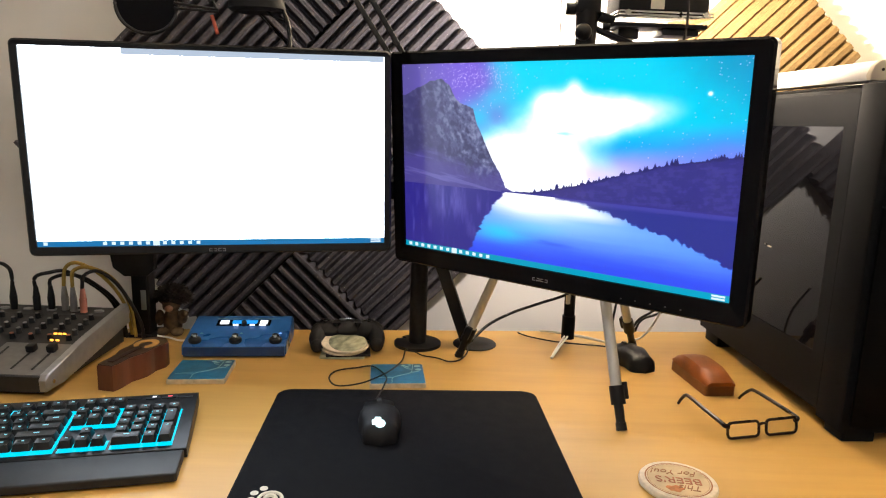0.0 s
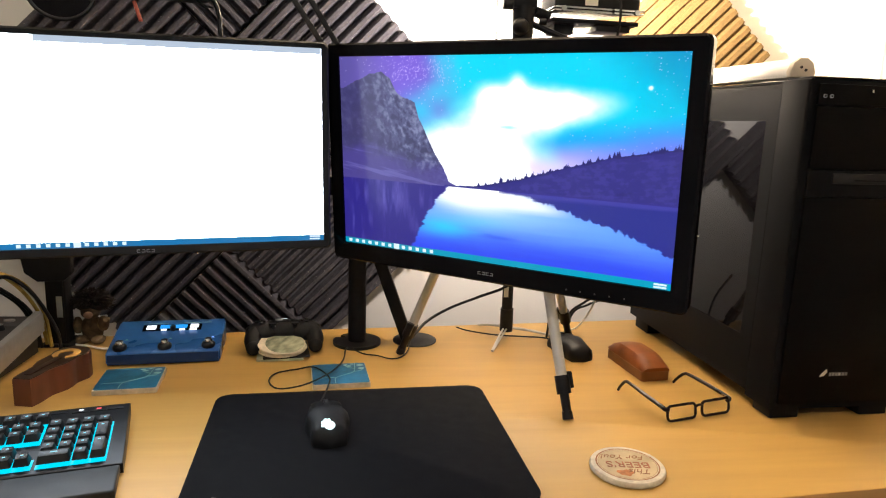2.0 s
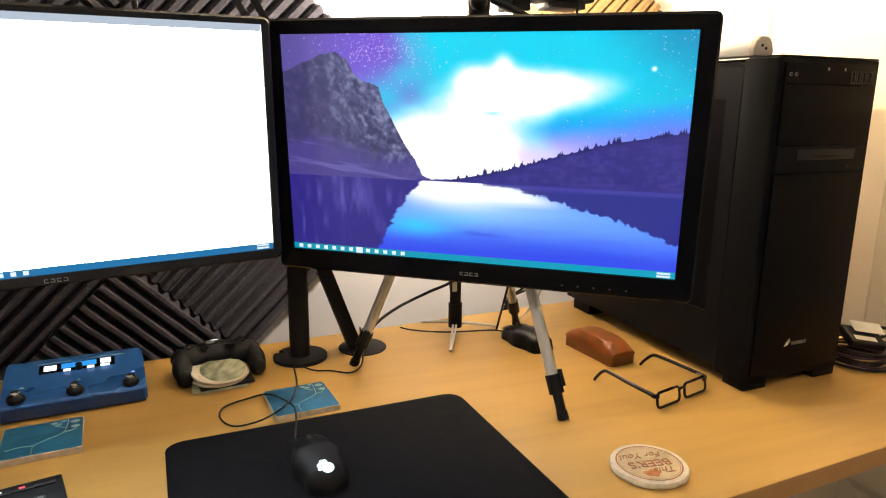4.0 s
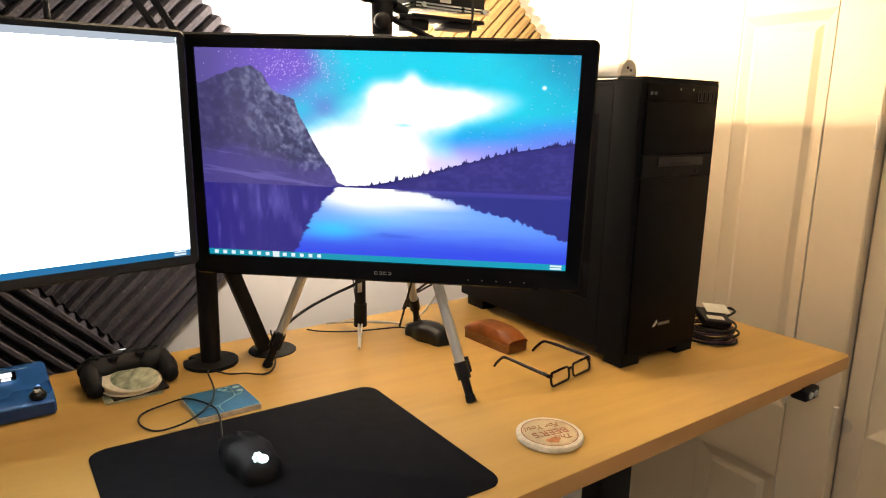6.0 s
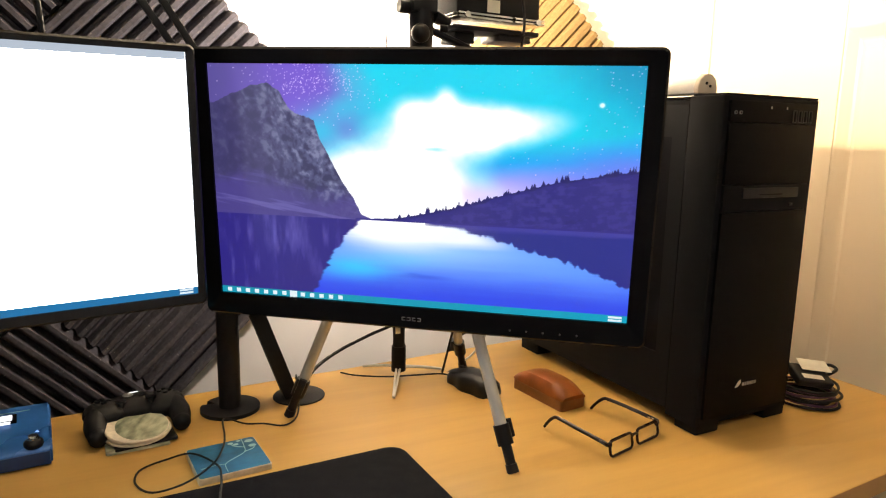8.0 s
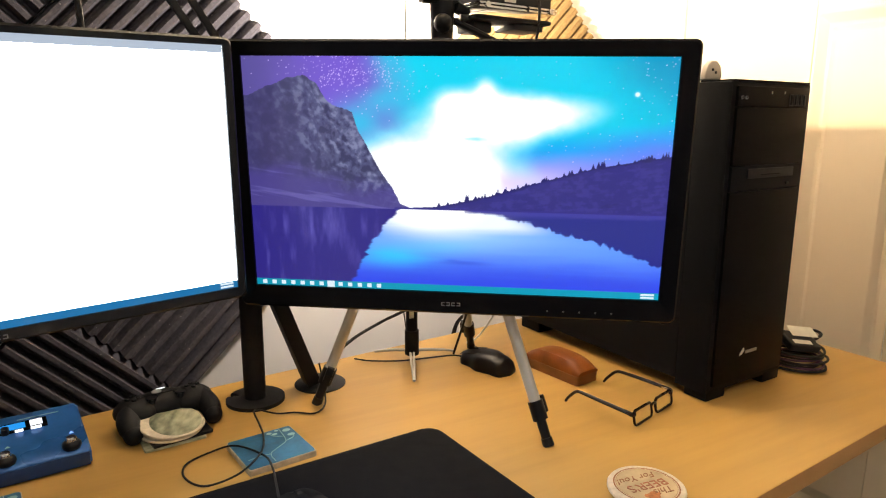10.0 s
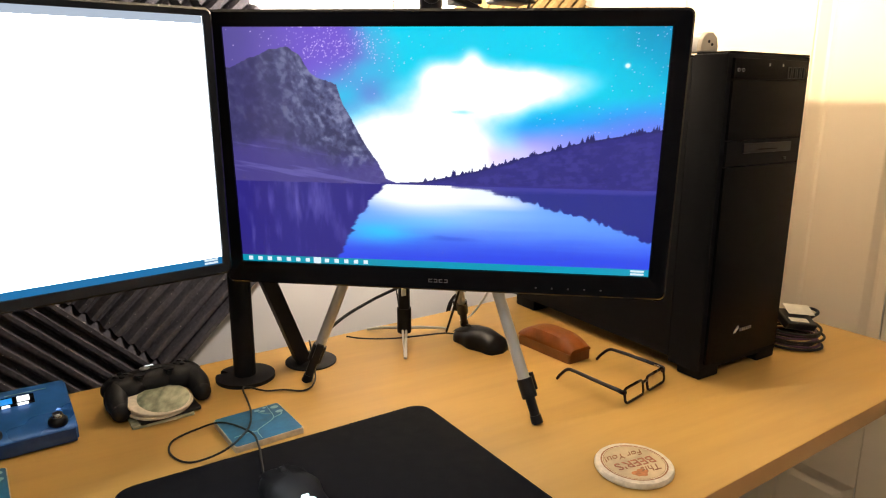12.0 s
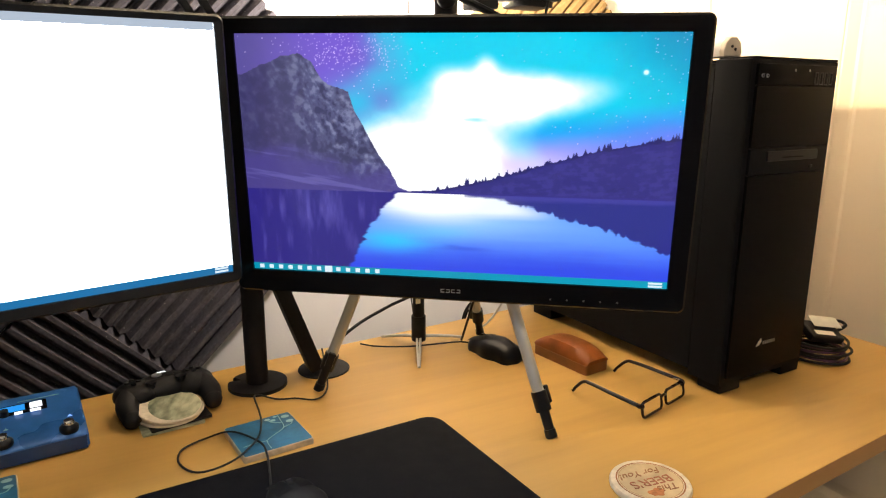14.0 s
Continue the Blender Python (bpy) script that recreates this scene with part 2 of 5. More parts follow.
def lathe(bm, profile, seg=40, c=(0, 0, 0), flat=1.0):
    rings = []
    for r, z in profile:
        rings.append([bm.verts.new((c[0] + r * math.cos(2 * math.pi * k / seg), c[1] + flat * r * math.sin(2 * math.pi * k / seg), c[2] + z)) for k in range(seg)])
    for a, b in zip(rings, rings[1:]):
        for k in range(seg):
            bm.faces.new((a[k], a[(k + 1) % seg], b[(k + 1) % seg], b[k]))
    bm.faces.new(list(reversed(rings[0])))
    bm.faces.new(rings[-1])


def slab(bm, outline, z0, z1, bevel=0.0, m=None):
    low = [bm.verts.new((x, y, z0)) for x, y in outline]
    top = [bm.verts.new((x, y, z1)) for x, y in outline]
    n = len(outline)
    bm.faces.new(list(reversed(low)))
    tf = bm.faces.new(top)
    for k in range(n):
        bm.faces.new((low[k], low[(k + 1) % n], top[(k + 1) % n], top[k]))
    vs = low + top
    if bevel:
        r = bmesh.ops.bevel(bm, geom=list(tf.edges), offset=bevel, segments=3, profile=0.5, affect="EDGES")
        vs = list({v for v in vs if v.is_valid} | {v for f in r["faces"] for v in f.verts})
    if m is not None:
        bmesh.ops.transform(bm, matrix=m, verts=vs)
    return vs


def round_rect(w, d, r, seg=6, cx=0.0, cy=0.0):
    pts = []
    for sx, sy, a0 in ((1, 1, 0), (-1, 1, 90), (-1, -1, 180), (1, -1, 270)):
        for k in range(seg + 1):
            a = radians(a0 + 90 * k / seg)
            pts.append((cx + sx * (w / 2 - r) + r * math.cos(a), cy + sy * (d / 2 - r) + r * math.sin(a)))
    return pts


def spline(points, steps=10):
    p = [Vector(q) for q in points]
    p = [2 * p[0] - p[1]] + p + [2 * p[-1] - p[-2]]
    out = []
    for i in range(1, len(p) - 2):
        for k in range(steps):
            t = k / steps
            a, b, c, d = p[i - 1], p[i], p[i + 1], p[i + 2]
            out.append(0.5 * ((2 * b) + (c - a) * t + (2 * a - 5 * b + 4 * c - d) * t * t + (3 * b - a - 3 * c + d) * t ** 3))
    out.append(p[-2])
    return out


def tube(bm, points, r, seg=8, steps=10, smooth=True):
    path = spline(points, steps) if smooth else [Vector(q) for q in points]
    rings, up = [], Vector((0, 0, 1))
    for i, q in enumerate(path):
        d = (path[min(i + 1, len(path) - 1)] - path[max(i - 1, 0)]).normalized()
        side = d.cross(up)
        if side.length < 0.05:
            side = d.cross(Vector((1, 0, 0)))
        side.normalize()
        u = side.cross(d)
        rr = r(i / (len(path) - 1)) if callable(r) else r
        rings.append([bm.verts.new(q + rr * (math.cos(2 * math.pi * k / seg) * side + math.sin(2 * math.pi * k / seg) * u)) for k in range(seg)])
    for a, b in zip(rings, rings[1:]):
        for k in range(seg):
            bm.faces.new((a[k], a[(k + 1) % seg], b[(k + 1) % seg], b[k]))
    bm.faces.new(list(reversed(rings[0])))
    bm.faces.new(rings[-1])


def to_mesh(name, bm, material, smooth=38):
    me = bpy.data.meshes.new(name)
    bmesh.ops.recalc_face_normals(bm, faces=bm.faces)
    bm.to_mesh(me)
    bm.free()
    me.materials.append(material)
    if smooth:
        me.polygons.foreach_set("use_smooth", [True] * len(me.polygons))
        me.set_sharp_from_angle(angle=radians(smooth))
    return me


def part(name, bm, material, parent, label="", smooth=38):
    ob = new(name, to_mesh(name, bm, material, smooth))
    ob.parent = parent
    if label:
        ob["label"] = label
    return ob


def thing(name, label, category, m=None, group="", kind=""):
    ob = new(name)
    ob.empty_display_size = 0.05
    if m is not None:
        ob.matrix_world = m
    return tagged(ob, label, category, group, kind)


def single(name, bm, material, label, category, m=None, group="", kind="", smooth=38):
    ob = new(name, to_mesh(name, bm, material, smooth))
    if m is not None:
        ob.matrix_world = m
    return tagged(ob, label, category, group, kind)


def words(name, text, size, material, parent, m, label="", depth=0.0004, shear=0.0):
    cu = bpy.data.curves.new(name, "FONT")
    cu.body, cu.size, cu.extrude, cu.align_x, cu.align_y, cu.shear = text, size, depth, "CENTER", "CENTER", shear
    tmp = new(name, cu)
    me = bpy.data.meshes.new_from_object(tmp.evaluated_get(bpy.context.evaluated_depsgraph_get()))
    bpy.data.objects.remove(tmp)
    me.materials.clear()
    me.materials.append(material)
    ob = new(name, me)
    ob.parent, ob.matrix_local = parent, m
    if label:
        ob["label"] = label
    return ob


B = bmesh.new
DESK = 0.75

# ---- the room ----
FLOOR, CEIL = -0.27, 2.13
XL, XR, YF, YB = -2.3, 1.2, -1.9, 1.66


def setting(name, c, s, material, label, category):
    bm = B()
    box(bm, c, s)
    return single(name, bm, material, label, category, kind="structure", smooth=0)


setting("floor", ((XL + XR) / 2, (YF + YB) / 2, FLOOR - 0.05), (XR - XL + 0.4, YB - YF + 0.4, 0.1), M_FLOOR, "short grey-brown carpet on the floor of the room", "floor")
setting("ceiling", ((XL + XR) / 2, (YF + YB) / 2, CEIL + 0.05), (XR - XL + 0.4, YB - YF + 0.4, 0.1), M_CEIL, "plain white painted ceiling of the room", "ceiling")
setting("wall_north", ((XL + XR) / 2, YB + 0.06, (FLOOR + CEIL) / 2), (XR - XL + 0.24, 0.12, CEIL - FLOOR), M_WALL, "off-white painted wall behind the desk", "wall")
setting("wall_south", ((XL + XR) / 2, YF - 0.06, (FLOOR + CEIL) / 2), (XR - XL + 0.24, 0.12, CEIL - FLOOR), M_WALL, "off-white painted wall across the room", "wall")
setting("wall_west", (XL - 0.06, (YF + YB) / 2, (FLOOR + CEIL) / 2), (0.12, YB - YF, CEIL - FLOOR), M_WALL, "off-white painted side wall of the room", "wall")
# the east wall has an opening for the closet, which two white folding doors fill
D0, D1, DTOP = 0.44, 1.64, FLOOR + 2.03
bm = B()
box(bm, (XR + 0.06, (YF + D0) / 2, (FLOOR + CEIL) / 2), (0.12, D0 - YF, CEIL - FLOOR))
box(bm, (XR + 0.06, (D1 + YB) / 2, (FLOOR + CEIL) / 2), (0.12, YB - D1, CEIL - FLOOR))
box(bm, (XR + 0.06, (D0 + D1) / 2, (DTOP + CEIL) / 2), (0.12, D1 - D0, CEIL - DTOP))
single("wall_east", bm, M_WALL, "off-white painted wall with a closet opening", "wall", kind="structure", smooth=0)
setting("wall_closet_back", (XR + 0.5, (D0 + D1) / 2, (FLOOR + CEIL) / 2), (0.1, 1.2, CEIL - FLOOR), M_WALL, "plain back wall of the closet", "wall")


def panel_door(name, y0, y1, panels, back=0.0):
    """A white moulded door leaf in the east wall with sunken borders round raised panels."""
    door = thing(name, "white painted moulded panel closet door, closed", "door", pose(XR + back, 0, FLOOR), kind="structure")
    t = 0.035
    bm = B()
    zs = [0.01] + [z for p in panels for z in (p[2], p[3])] + [2.02]
    a, b = panels[0][0], panels[0][1]
    box(bm, (t / 2, (y0 + a) / 2, 1.015), (t, a - y0, 2.01), 0.003, 1)
    box(bm, (t / 2, (b + y1) / 2, 1.015), (t, y1 - b, 2.01), 0.003, 1)
    for z0, z1 in zip(zs[0::2], zs[1::2]):
        box(bm, (t / 2, (a + b) / 2, (z0 + z1) / 2), (t, b - a, z1 - z0))
    part("stile_and_rails", bm, M_DOOR, door, smooth=0)
    for pa, pb, z0, z1 in panels:
        bm = B()
        prof = [(0.0, 0.0), (0.004, 0.001), (0.024, 0.0105), (0.029, 0.0115), (0.032, 0.0115), (0.043, 0.003), (0.046, 0.0015)]
        loops = []
        for inset, depth in prof:
            loops.append([bm.verts.new((depth, y, z)) for y, z in ((pa + inset, z0 + inset), (pb - inset, z0 + inset), (pb - inset, z1 - inset), (pa + inset, z1 - inset))])
        for l0, l1 in zip(loops, loops[1:]):
            for k in range(4):
                bm.faces.new((l0[k], l0[(k + 1) % 4], l1[(k + 1) % 4], l1[k]))
        bm.faces.new(loops[-1])
        part("panel", bm, M_DOOR, door, smooth=0)
    for z in (0.25, 0.81, 1.45):
        bm = B()
        rod(bm, (-0.004, y0, z - 0.035), (-0.004, y0, z + 0.035), 0.006, seg=10)
        part("hinge", bm, M_CREAM, door, "painted hinge knuckle")
    return door


PZ = ((0.14, 0.615), (0.792, 1.71))
panel_door("door_1", 0.935, 1.635, [(1.052, 1.275, z0, z1) for z0, z1 in PZ])
CATCH = 0.80
leaf = panel_door("door_2", 0.445, 0.930, [(0.640, 0.878, z0, z1) for z0, z1 in PZ], 0.022)
bm = B()
slab(bm, [(0.018 * math.cos(a), 0.018 * math.sin(a)) for a in np.linspace(-math.pi / 2, math.pi / 2, 18)], 0.0, 0.004, 0.001, m=Matrix(((0, 0, -1, 0), (-1, 0, 0, 0.926), (0, 1, 0, CATCH), (0, 0, 0, 1))))
part("catch_plate", bm, M_CREAM, leaf, "half-round painted catch plate")
bm = B()
box(bm, (XL / 2 + XR / 2, YB - 0.007, FLOOR + 0.045), (XR - XL, 0.014, 0.09), 0.004)
single("baseboard", bm, M_DOOR, "white painted baseboard along the wall", "baseboard", kind="structure")

# assumed fixture, out of view, added to carry the room's fill light
lamp = thing("ceiling_fill_light", "assumed round white glass ceiling light out of view, switched on", "ceiling lamp", pose(-0.25, -0.15, CEIL))
bm = B()
lathe(bm, [(0.20, -0.028), (0.225, -0.026), (0.225, 0.0)], 40)
part("rim", bm, M_WHITE, lamp)
bm = B()
lathe(bm, [(0.05, -0.075), (0.13, -0.066), (0.185, -0.045), (0.198, -0.029)], 40)
part("diffuser", bm, M_LAMPFACE, lamp, "glowing milky glass bowl")

# ---- the desk ----
desk = thing("desk", "height-adjustable desk with a light maple top and black steel legs", "desk", pose(0, 0, FLOOR))
FY = lambda x: 0.7765 + 0.0755 * x
BY = lambda x: 1.499 + 0.085 * x
RX = lambda y: 1.104 - 0.052 * y
outline = [(-1.30, FY(-1.30)), (RX(0.85) - 0.012, FY(1.041)), (RX(0.85) - 0.003, FY(1.041) + 0.004), (RX(0.865), FY(1.05) + 0.014), (RX(1.50), BY(1.02)), (-1.30, BY(-1.30))]
bm = B()
slab(bm, outline, DESK - FLOOR - 0.027, DESK - FLOOR, 0.0015)
top = part("tabletop", bm, M_WOOD, desk, "light maple laminate top", smooth=30)
top.data.materials.append(M_EDGE)
for f in top.data.polygons:
    if abs(f.normal.z) < 0.5:
        f.material_index = 1
for x in (0.60, -0.95):
    y = 0.715 + 0.075 * x
    bm = B()
    box(bm, (x, y + 0.28, 0.36), (0.092, 0.060, 0.66), 0.004)
    box(bm, (x, y + 0.28, 0.66), (0.080, 0.050, 0.60), 0.004)
    part("leg", bm, M_MATTBLACK, desk, "black steel lifting column")
    bm = B()
    box(bm, (x, y + 0.36, 0.02), (0.08, 0.54, 0.04), 0.006)
    part("foot", bm, M_MATTBLACK, desk)
    bm = B()
    box(bm, (x, y + 0.42, 0.962), (0.075, 0.34, 0.06), 0.004)
    part("cross_beam", bm, M_MATTBLACK, desk)
bm = B()
box(bm, (-0.175, 1.16, 0.965), (1.47, 0.04, 0.05), 0.003)
part("rail", bm, M_MATTBLACK, desk)
cm = pose(0.885, 0.838, DESK - FLOOR - 0.025, 0, 0, 4)
bm = B()
box(bm, (0.005, 0.008, -0.012), (0.046, 0.031, 0.024), 0.005, 3, m=cm)
ctrl = part("height_control", bm, M_BLACK, desk, "small black height switch under the edge")
for dx in (-0.005, 0.014):
    bm = B()
    rod(bm, (dx, -0.0075, -0.012), (dx, -0.0095, -0.012), 0.0065, seg=20)
    bmesh.ops.transform(bm, matrix=cm, verts=bm.verts)
    part("button", bm, M_KNOBWHITE, ctrl, "round pale grey button")


# ---- acoustic foam on the wall ----
def foam_mesh(ridges=12, size=0.303, base=0.016, height=0.024, crest=0.15):
    bm = B()
    step = size / ridges
    prof = [(-size / 2, 0.0)]
    for k in range(ridges):
        x = -size / 2 + k * step
        prof += [(x + step * 0.08, base), (x + step * (0.5 - crest), base + height), (x + step * (0.5 + crest), base + height), (x + step * 0.92, base)]
    prof += [(size / 2, 0.0)]
    n = 8
    rows = []
    for j in range(n + 1):
        y = -size / 2 + size * j / n
        rows.append([bm.verts.new((x + (0.0009 * noise.noise((x * 30, y * 30, 3)) if 0 < i < len(prof) - 1 else 0), y,
                                   h + (0.0022 * noise.noise((x * 40, y * 22, 7)) if h > 0 else 0))) for i, (x, h) in enumerate(prof)])
    for a, b in zip(rows, rows[1:]):
        for i in range(len(prof) - 1):
            bm.faces.new((a[i], a[i + 1], b[i + 1], b[i]))
        bm.faces.new((a[-1], a[0], b[0], b[-1]))
    bm.faces.new(list(reversed(rows[0])))
    bm.faces.new(rows[-1])
    return to_mesh("foam_tile", bm, M_FOAM, 25)


FOAM = foam_mesh()
ON_WALL = Matrix(((1, 0, 0, 0), (0, 0, -1, 0), (0, 1, 0, 0), (0, 0, 0, 1)))
S2 = math.sqrt(2)


def foam_tile(u, v, slash):
    ob = new("acoustic_foam_tile", FOAM)
    ob.matrix_world = Matrix.Translation(((u - v) / S2, YB - 0.001, (u + v) / S2)) @ ON_WALL @ pose(0, 0, 0, 0, 0, (-45 if slash else 45) + random.uniform(-0.4, 0.4))
    return tagged(ob, "charcoal grey wedge acoustic foam tile stuck diagonally to the wall", "acoustic foam", "foam tiles on the wall")


for i in range(3):
    for j in range(3):
        foam_tile(1.010 - 0.305 * (i + 0.5), 0.564 + 0.305 * (j + 0.5), (i + j) % 2 == 1)
# the warmly lit tile: lamplight painted in as tan, shallow ridges soften its shading
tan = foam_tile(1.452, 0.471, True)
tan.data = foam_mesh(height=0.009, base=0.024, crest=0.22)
tan.data.materials[0] = M_FOAMWARM
tagged(tan, "wedge acoustic foam tile coloured tan for warm lamplight, stuck diagonally to the wall")
foam_tile(1.452 - 0.305, 0.471, False)


# ---- the two monitors ----
SW, SH = 0.547, 0.3077


def rgb(r, g, b):
    return np.array(lin(r, g, b))


def wallpaper(nu, nv):
    """A mountain lake under a green aurora, worked out point by point."""
    u, v = np.meshgrid(np.linspace(0, 1, nu), np.linspace(0, 1, nv))
    rng = np.random.RandomState(4)

    def fractal(x, y, octaves=5, seed=0):
        out = np.zeros(x.shape)
        x, y = x - x.min(), y - y.min()
        for o in range(octaves):
            k = 2 ** o
            g = np.random.RandomState(seed + o).rand(int(y.max() * k) + 3, int(x.max() * k) + 3)
            px, py = x * k, y * k
            xi, yi = px.astype(int), py.astype(int)
            fx, fy = px - xi, py - yi
            fx, fy = fx * fx * (3 - 2 * fx), fy * fy * (3 - 2 * fy)
            out += ((g[yi, xi] * (1 - fx) + g[yi, xi + 1] * fx) * (1 - fy) + (g[yi + 1, xi] * (1 - fx) + g[yi + 1, xi + 1] * fx) * fy) / 2 ** (o + 1)
        return out

    def soft(x, a, b):
        t = np.clip((x - a) / (b - a), 0, 1)
        return t * t * (3 - 2 * t)

    def blend(a, b, w):
        w = np.clip(w, 0, 1)[..., None]
        return a * (1 - w) + b * w

    def blob(cu, cv, ru, rv, tilt=0.0):
        du, dv = u - cu, v - cv - tilt * (u - cu)
        return np.exp(-((du / ru) ** 2 + (dv / rv) ** 2))

    f1, f2 = fractal(u * 5, v * 3, 5, 10), fractal(u * 14, v * 9, 5, 30)
    wob = (f1 - 0.5) * 0.20
    full = np.ones(u.shape + (3,))
    # sky: violet to cyan to deep teal, lavender near the ground, the white aurora
    sky = blend(full * rgb(112, 84, 200), rgb(0, 200, 228), soft(u + wob + 0.25 * (v - 0.75), 0.32, 0.50))
    sky = blend(sky, rgb(0, 135, 180), soft(u + 0.4 * v + wob, 1.14, 1.42) * 0.9)
    sky = blend(sky, rgb(0, 200, 230), 0.75 * blob(0.28, 0.73, 0.06, 0.08) + 0.5 * blob(0.33, 0.83, 0.04, 0.05))
    sky = blend(sky, rgb(20, 160, 235), soft(u, 0.45, 0.6) * (1 - soft(v - 0.10 * u + wob * 0.4, 0.54, 0.66)))
    sky = blend(sky, rgb(132, 144, 242), soft(u, 0.45, 0.6) * (1 - soft(v - 0.10 * u + wob * 0.4, 0.47, 0.57)))
    sky = blend(sky, rgb(92, 108, 226), soft(u, 0.72, 1.0) * (1 - soft(v, 0.60, 0.76)) * 0.65)
    sky = blend(sky, rgb(84, 76, 140), (1 - soft(u + 0.6 * wob, 0.0, 0.24)) * 0.9)
    wisps = 0.62 + 0.80 * f2
    white = 1.35 * blob(0.41 + 0.4 * wob, 0.53, 0.155, 0.155) + 1.3 * blob(0.48, 0.41, 0.18, 0.11) + 1.35 * blob(0.56 + 0.4 * wob, 0.755, 0.125, 0.105) \
        + 1.25 * blob(0.69, 0.765, 0.135, 0.070, 0.16) + 0.7 * blob(0.575, 0.85, 0.022, 0.06) + 0.7 * blob(0.50, 0.815, 0.035, 0.05)
    white = white * wisps + 0.85 * blob(0.50, 0.50, 0.15, 0.13) - 0.5 * blob(0.545, 0.672, 0.035, 0.010)
    sky = blend(sky, rgb(120, 225, 245), soft(white, 0.15, 0.50) * 0.8)
    sky = blend(sky, rgb(250, 252, 255), soft(white, 0.34, 0.98))
    sky = blend(sky, rgb(222, 200, 252), 0.85 * blob(0.66, 0.49, 0.11, 0.055, 0.1) * (1 - soft(white, 0.9, 1.3)))
    dens = 0.0016 + 0.050 * blob(0.27, 0.93, 0.09, 0.07) + 0.004 * soft(u, 0.86, 1.0) * soft(v, 0.55, 0.8)
    star_field = np.where((rng.rand(*u.shape) < dens) & (white < 0.25) & (v > 0.55), 0.25 + 0.75 * rng.rand(*u.shape) ** 2, 0)
    star_field[:, 1:] = np.maximum(star_field[:, 1:], 0.7 * star_field[:, :-1])
    star_field[1:] = np.maximum(star_field[1:], 0.6 * star_field[:-1])
    sky = blend(sky, rgb(235, 215, 255), star_field)
    sky = blend(sky, rgb(225, 255, 255), 2.0 * blob(0.914, 0.856, 0.0040, 0.0065))
    # the rock wall
    ridge = np.interp(u[0], (0, 0.05, 0.10, 0.145, 0.178, 0.20, 0.222, 0.262, 0.277, 0.30, 0.33, 0.355, 0.374, 0.40, 1), (0.84, 0.875, 0.905, 0.925, 0.89, 0.83, 0.80, 0.78, 0.69, 0.61, 0.52, 0.46, 0.39, 0.372, 0.30))
    ridge = ridge + (fractal(u[:1] * 45, v[:1] * 0, 3, 50)[0] - 0.45) * 0.03 * (u[0] < 0.37)
    slant = fractal((u + 0.22 * v + 0.05 * f2) * 80, (v - 0.6 * u) * 26, 5, 70)
    grain = fractal(u * 80, v * 56, 5, 75)
    rough = slant * 0.60 + grain * 0.40
    east = soft(u + 0.25 * (f1 - 0.5) + 0.12 * (v - 0.6), 0.08, 0.24)
    face = blend(full * rgb(62, 58, 104), rgb(78, 80, 118), east)
    face = blend(face, rgb(134, 138, 172), soft(rough, 0.48, 0.66) * (0.10 + 0.60 * east))
    face = blend(face, rgb(44, 42, 80), soft(0.48 - rough, 0.0, 0.12) * (0.35 + 0.45 * east))
    foot = 1 - soft(v + 0.16 * (f2 - 0.5) - 0.30 * (0.3 - u), 0.40, 0.50)
    face = blend(face, rgb(72, 62, 134), foot * 0.85)
    face = blend(face, rgb(104, 96, 168), soft(fractal((u + v) * 10, (v + 0.25 * u) * 60, 4, 77), 0.50, 0.66) * foot * 0.6)
    # the wooded hill
    hill = np.interp(u[0], (0.0, 0.38, 0.46, 0.52, 0.60, 0.71, 0.835, 1.0), (0.3, 0.372, 0.380, 0.402, 0.436, 0.497, 0.560, 0.612))
    spikes = np.zeros(nu)
    for k in range(75):
        c, h, w = 0.46 + 0.54 * rng.rand() ** 0.75, 0.006 + 0.026 * rng.rand() ** 1.6, 0.0022 + 0.003 * rng.rand()
        spikes = np.maximum(spikes, h * np.clip(1 - np.abs(u[0] - c) / w, 0, 1))
    slope = blend(full * rgb(46, 42, 120), rgb(66, 62, 146), 0.5 * soft(grain * 0.6 + fractal((u + v) * 14, (v - 0.25 * u) * 80, 4, 160) * 0.4, 0.40, 0.62))
    slope = blend(slope, rgb(34, 32, 92), 0.85 * soft(v - hill + 0.02 * (grain - 0.5), -0.014, -0.002) + 0.35 * soft(fractal(u * 34, v * 45, 3, 170), 0.66, 0.76))
    pic = np.where((v < ridge)[..., None], face, np.where((v < hill + spikes)[..., None], slope, sky))
    # the lake with what it mirrors
    ripple = (f2 - 0.5) * 0.02 + (fractal(u * 6, v * 70, 3, 120) - 0.5) * 0.03
    lake = blend(full * rgb(48, 72, 222), rgb(96, 150, 252), soft(v + ripple, 0.04, 0.24))
    lake = blend(lake, rgb(40, 190, 248), 0.9 * blob(0.36 + ripple, 0.16, 0.09, 0.045) + 0.5 * blob(0.48, 0.21, 0.08, 0.03))
    lake = blend(lake, rgb(150, 200, 255), 0.85 * blob(0.54 + ripple, 0.26, 0.20, 0.07))
    lake = blend(lake, rgb(235, 242, 255), soft(1.3 * blob(0.46 + ripple, 0.37, 0.20, 0.13) + 0.5 * blob(0.62, 0.31, 0.15, 0.035, -0.22), 0.28, 1.0))
    lake = blend(lake, rgb(255, 255, 255), soft(blob(0.455 + ripple, 0.37, 0.16, 0.11), 0.35, 0.85))
    lake = blend(lake, rgb(40, 66, 205), 0.55 * blob(0.53, 0.135, 0.055, 0.010) + 0.3 * blob(0.50, 0.145, 0.02, 0.006))
    left_edge = np.interp(v, (0.0, 0.10, 0.20, 0.30, 0.37), (0.245, 0.270, 0.300, 0.338, 0.374)) + ripple * 0.8
